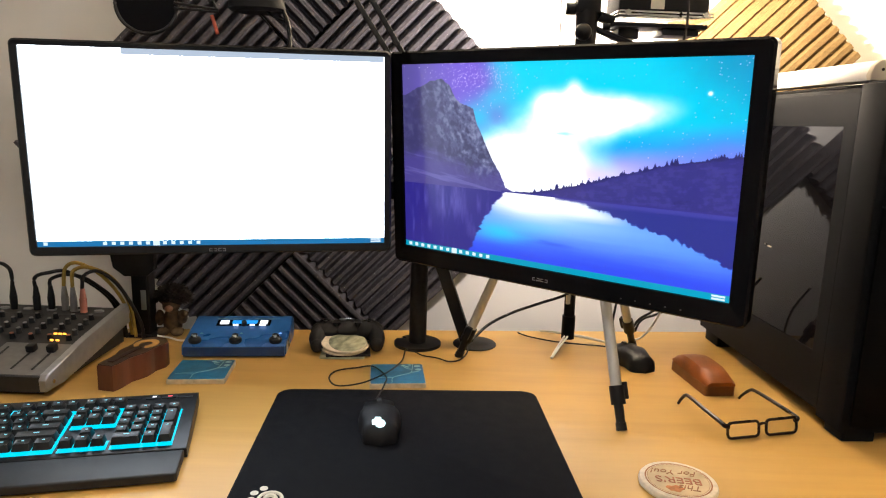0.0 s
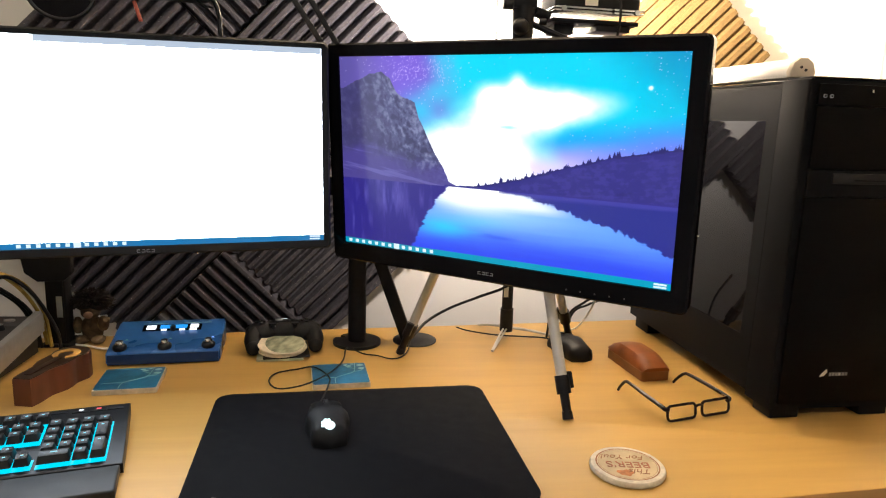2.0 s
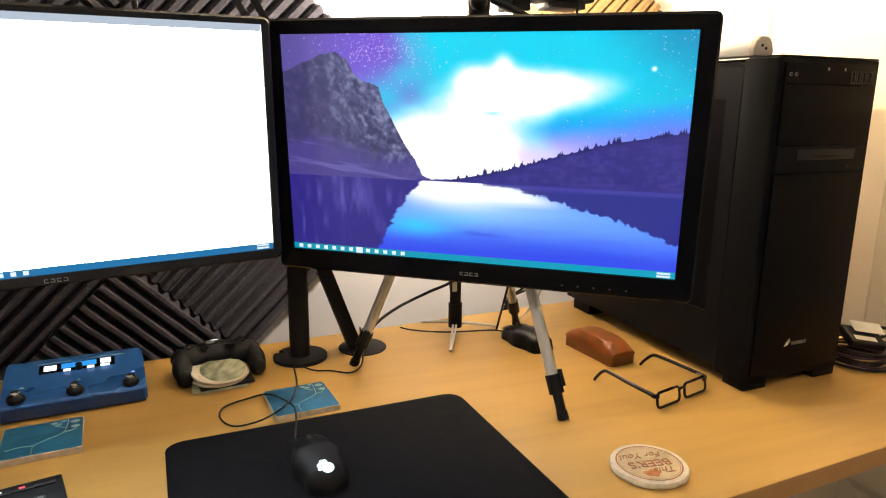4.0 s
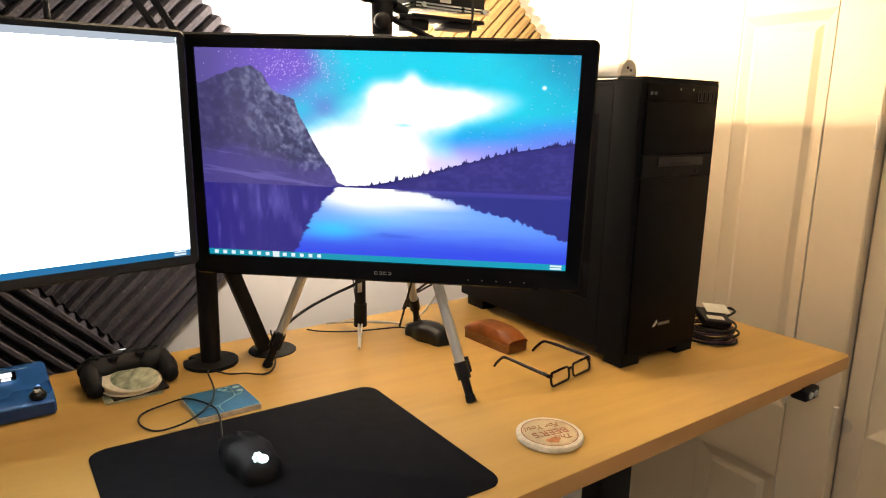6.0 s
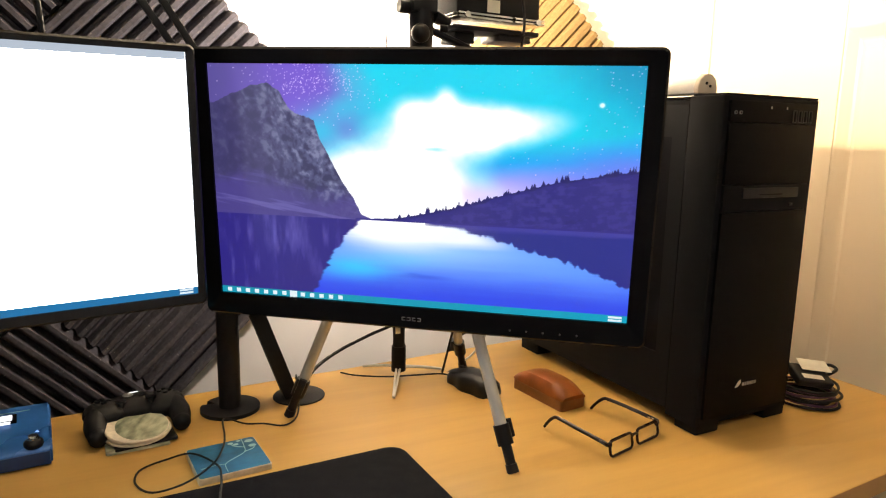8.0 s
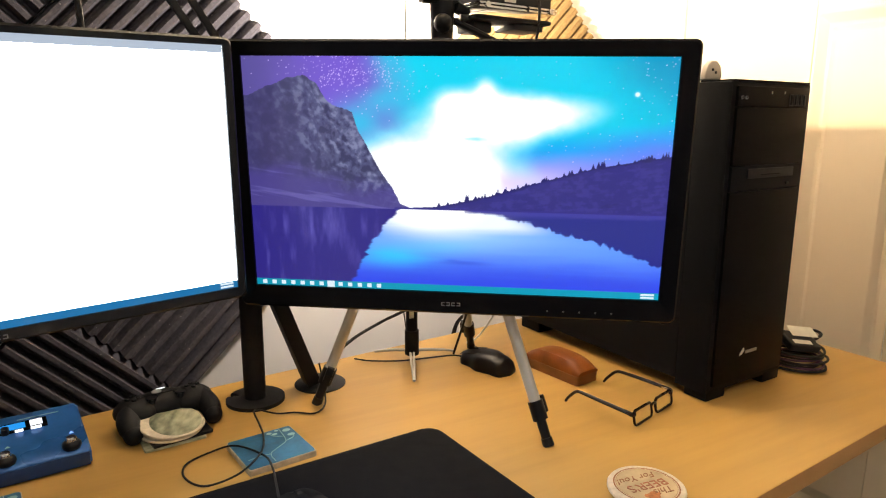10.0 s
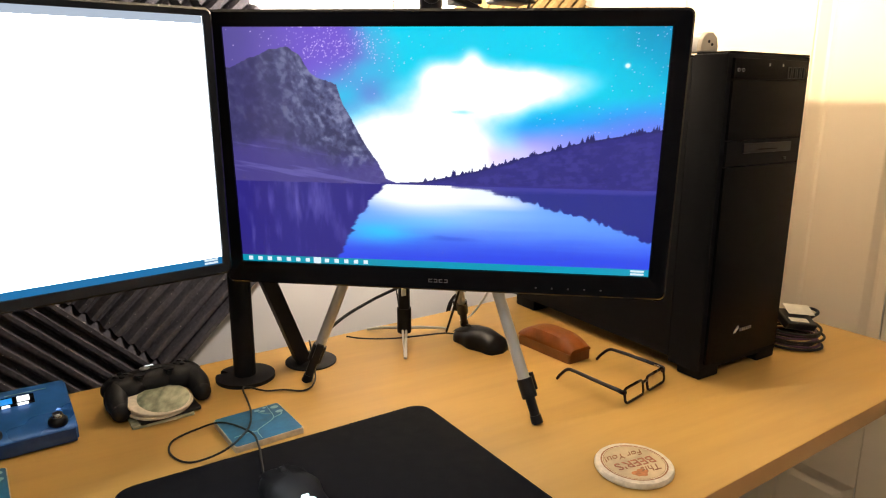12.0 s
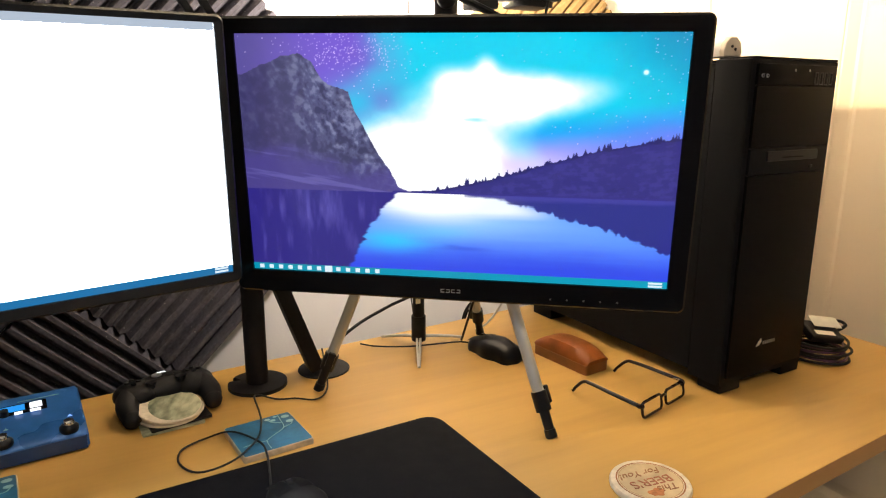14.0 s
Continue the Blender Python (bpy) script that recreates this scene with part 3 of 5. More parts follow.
    dark_left = 1 - soft(u, left_edge - 0.005, left_edge + 0.005)
    lake = blend(lake, rgb(44, 36, 124), dark_left)
    lake = blend(lake, rgb(112, 104, 196), dark_left * soft(fractal(u * 60, v * 7, 5, 180) * 0.75 + 0.16 * blob(0.19, 0.27, 0.08, 0.09), 0.38, 0.85) * 0.6)
    right_edge = np.interp(u, (0.53, 0.62, 0.74, 0.87, 1.0), (0.368, 0.348, 0.300, 0.235, 0.150)) + ripple * 1.2 + (fractal(u * 90, v * 0, 2, 140) - 0.5) * 0.045 * soft(u, 0.55, 0.8)
    dark_right = soft(v, right_edge - 0.005, right_edge + 0.007) * (u > 0.53)
    lake = blend(lake, rgb(34, 28, 120), dark_right * 0.95)
    lake = blend(lake, rgb(74, 70, 165), dark_right * soft(v + ripple, 0.335, 0.362) * 0.5)
    pic = np.where((v < 0.367)[..., None], lake, pic)
    pic = np.where(((v < 0.374) & (v >= 0.367) & (u > 0.36))[..., None], rgb(50, 44, 128), pic)
    return np.where((v < 0.030)[..., None], rgb(4, 145, 172) * (0.9 + 0.2 * u[..., None]), pic)


def monitor(m, label, side, top_b, bottom_b, gloss, picture):
    mon = thing("computer_monitor", label, "monitor", m, "monitors on the desk")
    w, h = SW + 2 * side, SH + top_b + bottom_b
    zc = (SH + top_b - bottom_b) / 2
    bm = B()
    # the frame: four bevelled bars round the panel
    t = 0.022
    ring = lambda a, b, r: [(x, z + zc) for x, z in round_rect(a, b, r, 5)]
    outer, inner = ring(w, h, 0.009), [(x, z + SH / 2) for x, z in round_rect(SW, SH, 0.0006, 5)]
    mid = ring(w - 0.006, h - 0.006, 0.007)
    loops = [[bm.verts.new((x, y, z)) for x, z in pts] for pts, y in ((inner, 0.0035), (inner, -0.001), (mid, -0.0035), (outer, 0.0), (outer, t))]
    for a, b in zip(loops, loops[1:]):
        for k in range(len(a)):
            bm.faces.new((a[k], a[(k + 1) % len(a)], b[(k + 1) % len(a)], b[k]))
    bm.faces.new(loops[-1])
    part("bezel", bm, gloss, mon, "glossy black frame" if picture else "thin black frame", smooth=30)
    bm = B()
    prof = [(w - 0.012, h - 0.012, t), (w * 0.86, h * 0.82, t + 0.016), (w * 0.55, h * 0.55, t + 0.030)]
    loops = [[bm.verts.new((x, y, z + zc)) for x, z in round_rect(a, b, 0.03, 5)] for a, b, y in prof]
    for a, b in zip(loops, loops[1:]):
        for k in range(len(a)):
            bm.faces.new((a[k], a[(k + 1) % len(a)], b[(k + 1) % len(a)], b[k]))
    bm.faces.new(loops[-1])
    part("back_cover", bm, M_BLACK, mon)
    if picture:
        nu, nv = 760, 428
        pic = wallpaper(nu, nv)
        gx, gz = np.meshgrid(np.linspace(-SW / 2, SW / 2, nu), np.linspace(0, SH, nv))
        co = np.stack((gx, np.full_like(gx, 0.003), gz), -1).reshape(-1, 3)
        q = np.arange(nu * nv).reshape(nv, nu)
        faces = np.stack((q[:-1, :-1], q[:-1, 1:], q[1:, 1:], q[1:, :-1]), -1).reshape(-1, 4)
        me = bpy.data.meshes.new("screen")
        me.from_pydata(co.tolist(), [], faces.tolist())
        col = me.color_attributes.new("picture", "FLOAT_COLOR", "POINT")
        rgba = np.ones((nu * nv, 4), np.float32)
        rgba[:, :3] = pic.reshape(-1, 3)
        col.data.foreach_set("color", rgba.ravel())
        me.materials.append(M_PICTURE)
        screen = new("screen", me)
        screen.parent = mon
        screen["label"] = "lit screen with a mountain lake and a teal task bar"
    else:
        bm = B()
        box(bm, (0, 0.004, SH / 2 + 0.001), (SW, 0.002, SH))
        screen = part("screen", bm, M_GLOWWHITE, mon, "lit screen with a blank white window", 0)
        bm = B()
        box(bm, (0.072, 0.0027, SH - 0.0045), (SW - 0.145, 0.0012, 0.009))
        part("title_bar", bm, M_GREYBAR, screen, smooth=0)
        bm = B()
        box(bm, (0, 0.0027, 0.0045), (SW, 0.0012, 0.009))
        part("task_bar", bm, M_TASK, screen, smooth=0)
    n = 13
    for k in range(n):
        bm = B()
        x = -SW / 2 + 0.012 + k * (0.0135 if picture else 0.0130) + (0 if picture or k == 0 else 0.075)
        box(bm, (x, 0.0016, 0.0048), (0.0058 if k != 7 else 0.010, 0.0008, 0.0052 if k != 7 else 0.0085))
        part("task_icon", bm, M_ICON, screen, smooth=0)
    for dz in (0.0028, 0.0068):
        bm = B()
        box(bm, (SW / 2 - 0.0145, 0.0016, dz), (0.017, 0.0008, 0.0024))
        part("clock_bar", bm, M_ICON, screen, smooth=0)
    # the maker's mark, as plain strokes, and small marks along the lower edge
    zz = -bottom_b * 0.52
    for k in range(4):
        bm = B()
        x = -0.0105 + k * 0.007
        box(bm, (x, -0.0038, zz + 0.0020), (0.0042, 0.0008, 0.0010))
        box(bm, (x + (0.002 if k % 2 else -0.002), -0.0038, zz), (0.0010, 0.0008, 0.0044))
        box(bm, (x, -0.0038, zz - 0.0018), (0.0050, 0.0008, 0.0010))
        part("badge", bm, M_BADGE if picture else M_GREYMETAL, mon, "silver maker's mark strokes", 0)
    if picture:
        for k in range(5):
            bm = B()
            rod(bm, (0.13 + 0.021 * k, -0.0032, zz - 0.004), (0.13 + 0.021 * k, -0.0042, zz - 0.004), 0.0013, seg=8)
            part("button_mark", bm, M_PORT, mon)
    return mon


def upright(x0, y0, x1, y1, z):
    return pose((x0 + x1) / 2, (y0 + y1) / 2, z, 0, 0, math.degrees(math.atan2(y1 - y0, x1 - x0)))


monitor(upright(-0.066, 1.273, 0.375, 0.943, 0.9765) @ pose(0, 0, 0, 4.2, 0.4, 0), "black glossy widescreen monitor showing a mountain lake picture", 0.0235, 0.0205, 0.0305, M_GLOSSBLACK, True)
monitor(upright(-0.637, 1.140, -0.0985, 1.234, 0.9835) @ pose(0, 0, 0, 0.5, -0.8, 0), "black thin-framed widescreen monitor showing a blank white window", 0.0115, 0.0095, 0.014, M_BLACK, False)


def grommet_disc(parent, x, y, r):
    bm = B()
    pts = [(x + r * math.cos(a), y + r * math.sin(a)) for a in np.linspace(radians(152), radians(152 + 342), 44)]
    pts += [(x + r * 0.45 * math.cos(radians(140)), y + r * 0.45 * math.sin(radians(140)))]
    slab(bm, pts, 0.0, 0.006, 0.002)
    return part("base_disc", bm, M_MATTBLACK, parent, "round black base plate")


st = thing("monitor_stand", "black steel monitor pole stand on a round base plate", "monitor stand", pose(0, 0, DESK))
grommet_disc(st, -0.043, 1.401, 0.047)
bm = B()
rod(bm, (-0.043, 1.403, 0.005), (-0.043, 1.403, 0.34), 0.0175, seg=28)
part("pole", bm, M_MATTBLACK, st)
bm = B()
rod(bm, (-0.043, 1.403, 0.30), (-0.043, 1.403, 0.335), 0.024, seg=28)
part("collar", bm, M_MATTBLACK, st)
bm = B()
box(bm, (-0.12, 1.345, 0.318), (0.20, 0.03, 0.035), 0.006, m=None)
part("arm", bm, M_MATTBLACK, st)
bm = B()
rod(bm, (-0.02, 1.38, 0.318), (0.13, 1.205, 0.345), 0.013, seg=16)
part("arm", bm, M_MATTBLACK, st)
st = thing("monitor_stand", "black slanted flat monitor strut on a round base plate", "monitor stand", pose(0, 0, DESK))
bm = B()
lathe(bm, [(0.044, 0.0), (0.044, 0.002), (0.042, 0.0035)], 40, (0.073, 1.414, 0))
part("base_disc", bm, M_MATTBLACK, st, "thin round black base plate")
bm = B()
m = Matrix.Translation((0.058, 1.408, 0.004)) @ look((0, 0, 0), (-0.103, 0.0, 0.29)).to_3x3().to_4x4()
box(bm, (0, 0, -0.17), (0.034, 0.024, 0.33), 0.003, m=m)
part("strut", bm, M_MATTBLACK, st)
st = thing("monitor_stand", "black angular monitor bracket on a square post", "monitor stand", pose(0, 0, DESK))
bm = B()
box(bm, (-0.598, 1.41, 0.065), (0.036, 0.03, 0.13), 0.004)
box(bm, (-0.596, 1.405, 0.10), (0.026, 0.024, 0.18), 0.003)
part("post", bm, M_MATTBLACK, st)
bm = B()
slab(bm, [(-0.055, 0.10), (0.035, 0.10), (0.035, 0.0), (0.022, -0.012), (-0.02, -0.012), (-0.04, 0.005)], -0.012, 0.012, 0.003, m=pose(-0.592, 1.372, 0.145, 90, 0, 9))
part("bracket", bm, M_MATTBLACK, st)
bm = B()
box(bm, (-0.598, 1.415, 0.003), (0.06, 0.06, 0.006), 0.002)
part("foot", bm, M_MATTBLACK, st)

bm = B()
box(bm, (-0.5895, 1.389, 0.078), (0.010, 0.0010, 0.040))
part("paper_tag", bm, M_KNOBWHITE, st, "small white paper tag", 0)

# ---- the computer ----
PW, PD, PH = 0.208, 0.500, 0.515
pc = thing("computer_case", "large black steel computer tower with a smoked side window", "computer", pose(0.699, 1.0285, DESK, 0, 0, 2.0))
bm = B()
box(bm, (0, 0.06 + (PD - 0.06) / 2, 0.022 + (PH - 0.026) / 2), (PW - 0.004, PD - 0.06, PH - 0.026), 0.003)
part("body", bm, M_CASE, pc, "black powder-coated steel shell")
bm = B()
slab(bm, [(-PW / 2 - 0.002, 0.0), (PW / 2, 0.0), (PW / 2, 0.0595), (-PW / 2 - 0.0038, 0.0595), (-PW / 2 - 0.0038, 0.004)], 0.015, PH, 0.002)
part("front_frame", bm, M_CASE, pc)
bm = B()
box(bm, (0, 0.029, PH + 0.0015), (PW - 0.004, 0.060, 0.003), 0.001)
box(bm, (0, 0.28, PH - 0.002), (PW - 0.008, 0.42, 0.004), 0.001)
part("top_panel", bm, M_CASE, pc)
for z0, z1, mm in ((0.026, 0.3465, M_CASEFRONT), (0.348, 0.3865, M_CASE), (0.388, 0.4765, M_CASEFRONT), (0.478, 0.508, M_CASEFRONT)):
    bm = B()
    box(bm, (0, -0.0015, (z0 + z1) / 2), (PW - 0.018, 0.006, z1 - z0), 0.0007)
    part("front_panel", bm, mm, pc)
bm = B()
box(bm, (0.006, -0.0055, 0.3745), (0.125, 0.003, 0.015), 0.001)
drive = part("disc_drive", bm, M_BLACK, pc, "black disc drive tray front")
bm = B()
box(bm, (0.004, -0.0075, 0.3725), (0.05, 0.0015, 0.0018))
part("tray_slot", bm, M_CASE, drive, smooth=0)
bm = B()
box(bm, (0.052, -0.0075, 0.3560), (0.008, 0.002, 0.004), 0.0005)
part("eject_button", bm, M_BLACK, drive)
for k in range(2):
    bm = B()
    rod(bm, (-0.086 + 0.0105 * k, -0.0040, 0.491), (-0.086 + 0.0105 * k, -0.0062, 0.491), 0.0027, seg=14)
    jack = part("audio_jack", bm, M_GREYMETAL, pc, "small steel audio socket")
    bm = B()
    rod(bm, (-0.086 + 0.0105 * k, -0.0060, 0.491), (-0.086 + 0.0105 * k, -0.0066, 0.491), 0.0016, seg=10)
    part("socket_hole", bm, M_MATTBLACK, jack)
for k in range(4):
    bm = B()
    for dx in (-0.0036, 0.0036):
        box(bm, (0.044 + 0.0120 * k + dx, -0.0052, 0.489), (0.0010, 0.0014, 0.017))
    for dz in (-0.0085, 0.0085):
        box(bm, (0.044 + 0.0120 * k, -0.0052, 0.489 + dz), (0.0080, 0.0014, 0.0010))
    part("usb_port", bm, M_PORT, pc, smooth=0)
for dx in (-0.01, 0.025):
    bm = B()
    box(bm, (dx, -0.0050, 0.500), (0.0016, 0.0012, 0.004))
    part("indicator", bm, M_LABEL, pc, smooth=0)
bm = B()
slab(bm, [(0, 0), (0.006, 0.001), (0.012, 0.007), (0.011, 0.012), (0.004, 0.006)], 0, 0.0012, m=pose(-0.030, -0.0046, 0.069, 90))
part("badge", bm, M_LABEL, pc, "pale sail-shaped maker's mark", 0)
for k in range(6):
    bm = B()
    box(bm, (-0.012 + 0.0055 * k, -0.0051, 0.0725), (0.0036, 0.0012, 0.0052))
    part("badge_bar", bm, M_BADGE, pc, smooth=0)
for x in (-PW / 2 + 0.026, PW / 2 - 0.026):
    for y, s in ((0.022, 0.044), (PD - 0.05, 0.06)):
        bm = B()
        box(bm, (x, y, 0.011), (0.050, s, 0.022), 0.003)
        part("foot", bm, M_CASE, pc)
# the side towards the monitors: steel panel with a sunken acrylic window
bm = B()
x = -PW / 2
wy0, wy1, wz0, wz1 = 0.090, 0.430, 0.110, 0.455
rects = [[(x - 0.0035, y, z) for y, z in ((y0, z0), (y1, z0), (y1, z1), (y0, z1))] for y0, y1, z0, z1 in ((0.061, PD, 0.024, PH - 0.012), (wy0, wy1, wz0, wz1))]
loops = [[bm.verts.new((q[0] + d, q[1], q[2])) for q in r] for r, d in ((rects[0], 0.006), (rects[0], 0.0), (rects[1], 0.0), (rects[1], 0.006))]
for a, b in zip(loops, loops[1:] + loops[:1]):
    for k in range(4):
        bm.faces.new((a[k], a[(k + 1) % 4], b[(k + 1) % 4], b[k]))
side = part("side_panel", bm, M_CASE, pc, smooth=0)
bm = B()
box(bm, (x - 0.0008, (wy0 + wy1) / 2, (wz0 + wz1) / 2), (0.003, wy1 - wy0, wz1 - wz0))
part("window", bm, M_WINDOW, side, "glossy smoked acrylic side window", 0)
for y, z, w in ((0.30, 0.255, 0.016), (0.325, 0.252, 0.010), (0.255, 0.245, 0.012), (0.27, 0.247, 0.005)):
    bm = B()
    box(bm, (x - 0.0030, y, z), (0.0006, w, 0.0028))
    part("lit_connector", bm, M_LABEL, side, "small pale connector behind the window", 0)

bar = thing("document_scanner", "white rounded bar-shaped portable scanner lying on the computer", "scanner", pose(0.699, 1.0285, DESK, 0, 0, 2.0) @ pose(-0.086, 0.048, PH + 0.0031, 0, 0, 2))
bm = B()
sec = [(-0.019, 0.001), (0.019, 0.001), (0.021, 0.008), (0.017, 0.022), (0.007, 0.029), (-0.006, 0.029), (-0.016, 0.021), (-0.021, 0.008)]
slab(bm, sec, -0.30, -0.008, 0.002, m=pose(0, 0, 0, 90))
part("body", bm, M_WHITE, bar)
bm = B()
slab(bm, [(a * 1.03, b * 1.03) for a, b in sec], -0.008, 0.0, 0.002, m=pose(0, 0, 0, 90))
cap = part("end_cap", bm, M_CREAM, bar, "cream end cap")
for dx, dz in ((-0.004, 0.016), (0.004, 0.012)):
    bm = B()
    rod(bm, (dx, 0.0005, dz), (dx, -0.0012, dz), 0.0022, seg=10)
    part("socket", bm, M_BLACK, cap)
bm = B()
box(bm, (0.020, 0.12, 0.016), (0.003, 0.045, 0.0015), m=pose(0, 0, 0))
part("label_line", bm, M_KNOBWHITE, bar, smooth=0)

coil = thing("coiled_cable", "coiled black and purple cable lying beside the computer", "cable", pose(0.892, 1.058, DESK))
for k in range(9):
    bm = B()
    r = 0.051 - 0.0030 * (k % 4)
    ox, oy = random.uniform(-0.005, 0.005), random.uniform(-0.005, 0.005)
    pts = [(ox + r * math.cos(a), oy + r * math.sin(a), 0.003 + 0.0036 * k + 0.0016 * math.sin(2 * a + k)) for a in np.linspace(0, 2 * math.pi, 17)]
    tube(bm, pts, 0.0024, steps=3)
    part("loop", bm, M_PURPLE if k % 2 else M_CABLE, coil)
ad = thing("power_adapter", "black power adapter with a paper label lying on a cable coil", "adapter", pose(0.882, 1.052, DESK + 0.0430, 26, 10, -14))
bm = B()
box(bm, (0, 0, 0.0075), (0.070, 0.044, 0.015), 0.004, 3)
part("housing", bm, M_BLACK, ad)
bm = B()
box(bm, (-0.004, -0.010, 0.0154), (0.042, 0.010, 0.0008))
part("sticker", bm, M_LABEL, ad, "cream paper sticker", 0)
bm = B()
box(bm, (0.010, 0.016, 0.0190), (0.056, 0.026, 0.0010), m=pose(0, 0, 0, 3, -4, -4))
part("paper_tag", bm, M_LABEL, ad, "folded cream paper tag", 0)
bm = B()
tube(bm, [(0.033, 0.004, 0.008), (0.050, 0.010, 0.012), (0.066, 0.020, 0.014), (0.064, 0.034, 0.010), (0.044, 0.036, 0.002), (0.020, 0.034, -0.006)], 0.0030)
part("lead", bm, M_CABLE, ad)

# ---- spectacles, their case and the round coaster ----
gc = thing("spectacle_case", "tan leather hard spectacle case, closed, lying on the desk", "spectacle case", pose(0.4745, 1.247, DESK, 0, 0, 7))
bm = B()
slab(bm, round_rect(0.0545, 0.130, 0.006), 0.0, 0.017, 0.001)
part("bottom_shell", bm, M_LEATHERSIDE, gc)
bm = B()
n = 14
secs = []
for k in range(n + 1):
    y = -0.0655 + 0.131 * k / n
    s = 1 - abs(2 * k / n - 1) ** 3.2
    h = 0.019 + 0.005 + 0.017 * s
    secs.append([bm.verts.new((px * 0.0273 * (0.93 if k in (0, n) else 1.0), y, 0.0175 + (h - 0.0175) * pz)) for px, pz in ((-1, 0), (-0.98, 0.45), (-0.74, 0.93), (-0.3, 1.0), (0.3, 1.0), (0.74, 0.93), (0.98, 0.45), (1, 0))])
for a, b in zip(secs, secs[1:]):
    for k in range(8):
        bm.faces.new((a[k], a[(k + 1) % 8], b[(k + 1) % 8], b[k]))
bm.faces.new(secs[0])
bm.faces.new(secs[-1])
part("lid", bm, M_LEATHER, gc, "domed tan leather lid", 50)

gl = thing("spectacles", "dark-framed spectacles with open arms standing on the desk", "spectacles", pose(0.485, 1.033, DESK, 0, 0, 14.5))
tilt = pose(0, 0, 0.0, -10, 0, 0)
rect = lambda cx, w, h, r: [(x, 0, z + 0.0135) for x, z in round_rect(w, h, r, 5, cx)]
for s in (-1, 1):
    bm = B()
    loop = rect(s * 0.0330, 0.053, 0.0225, 0.0065)
    tube(bm, [tilt @ Vector(p) for p in loop + loop[:2]], 0.0022, steps=1, smooth=False)
    rim = part("rim", bm, M_FRAME, gl)
    bm = B()
    slab(bm, round_rect(0.052, 0.0215, 0.006, 5, s * 0.0330), -0.0006, 0.0006, m=tilt @ pose(0, 0, 0.0135, 90))
    lens = part("lens", bm, M_LENS, rim, "clear glass lens")
    lens.visible_shadow = False
    bm = B()
    tube(bm, [tilt @ Vector((s * 0.057, 0.0, 0.020)), tilt @ Vector((s * 0.063, 0.002, 0.021)), (s * 0.0645, 0.012, 0.0225), (s * 0.064, 0.055, 0.0255), (s * 0.062, 0.092, 0.0275), (s * 0.061, 0.106, 0.0255), (s * 0.059, 0.120, 0.012), (s * 0.058, 0.127, 0.0022)],
         lambda f: 0.0037 - 0.0014 * f, steps=6)
    arm = part("temple_arm", bm, M_FRAME, gl)
    bm = B()
    box(bm, (s * 0.0625, 0.016, 0.0225), (0.002, 0.012, 0.004), 0.0008)
    part("hinge", bm, M_CHROME, arm, "small steel hinge")
bm = B()
tube(bm, [tilt @ Vector(p) for p in ((-0.0075, 0, 0.0175), (-0.003, -0.001, 0.0205), (0.003, -0.001, 0.0205), (0.0075, 0, 0.0175))], 0.0021)
part("bridge", bm, M_FRAME, gl)

co = thing("round_coaster", "round pale stone coaster with brown printed lettering, chipped rim", "coaster", pose(0.309, 0.886, DESK, 0, 0, -8) @ Matrix.Scale(0.95, 4))
bm = B()
seg = 72
rings = []
for r, z in ((0.0478, 0.0), (0.0505, 0.0025), (0.0508, 0.0065), (0.0492, 0.0092), (0.0455, 0.0095)):
    rings.append([bm.verts.new(((r + 0.0007 * noise.noise((4 * math.cos(a), 4 * math.sin(a), z * 300))) * math.cos(a), (r + 0.0007 * noise.noise((4 * math.cos(a), 4 * math.sin(a), z * 300))) * math.sin(a), z)) for a in np.linspace(0, 2 * math.pi, seg, endpoint=False)])
for a, b in zip(rings, rings[1:]):
    for k in range(seg):
        bm.faces.new((a[k], a[(k + 1) % seg], b[(k + 1) % seg], b[k]))
bm.faces.new(list(reversed(rings[0])))
bm.faces.new(rings[-1])
part("stone_disc", bm, M_STONE, co)
for r0, r1, mm, z in ((0.0, 0.0405, M_STONEFACE, 0.0097), (0.0410, 0.0430, M_BROWNINK, 0.0098), (0.0392, 0.0397, M_BROWNINK, 0.0100)):
    bm = B()
    aa = np.linspace(0, 2 * math.pi, 64, endpoint=False)
    o = [bm.verts.new((r1 * math.cos(a), r1 * math.sin(a), z)) for a in aa]
    if r0:
        i_ = [bm.verts.new((r0 * math.cos(a), r0 * math.sin(a), z)) for a in aa]
        for k in range(64):
            bm.faces.new((o[k], o[(k + 1) % 64], i_[(k + 1) % 64], i_[k]))
    else:
        bm.faces.new(o)
    part("printed_ring" if r0 else "printed_face", bm, mm, co)
TURN180 = pose(0, 0, 0, 0, 0, 180)
words("lettering", "This", 0.0175, M_BROWNINK, co, TURN180 @ pose(-0.013, 0.0190, 0.0099), shear=0.35)
words("lettering", "BEER'S", 0.0215, M_REDINK, co, TURN180 @ pose(0.0, 0.0015, 0.0099))
words("lettering", "For You!", 0.0165, M_BROWNINK, co, TURN180 @ pose(0.002, -0.0185, 0.0099), shear=0.35)
bm = B()
slab(bm, [(0.011 * math.cos(a) * (1 + 0.18 * math.sin(3 * a)), 0.0075 * math.sin(a) * (1 + 0.2 * math.cos(5 * a))) for a in np.linspace(0, 2 * math.pi, 24, endpoint=False)], 0.0097, 0.0100, m=pose(-0.008, -0.024, 0))
part("printed_emblem", bm, M_ORANGEINK, co, "orange-brown printed emblem")


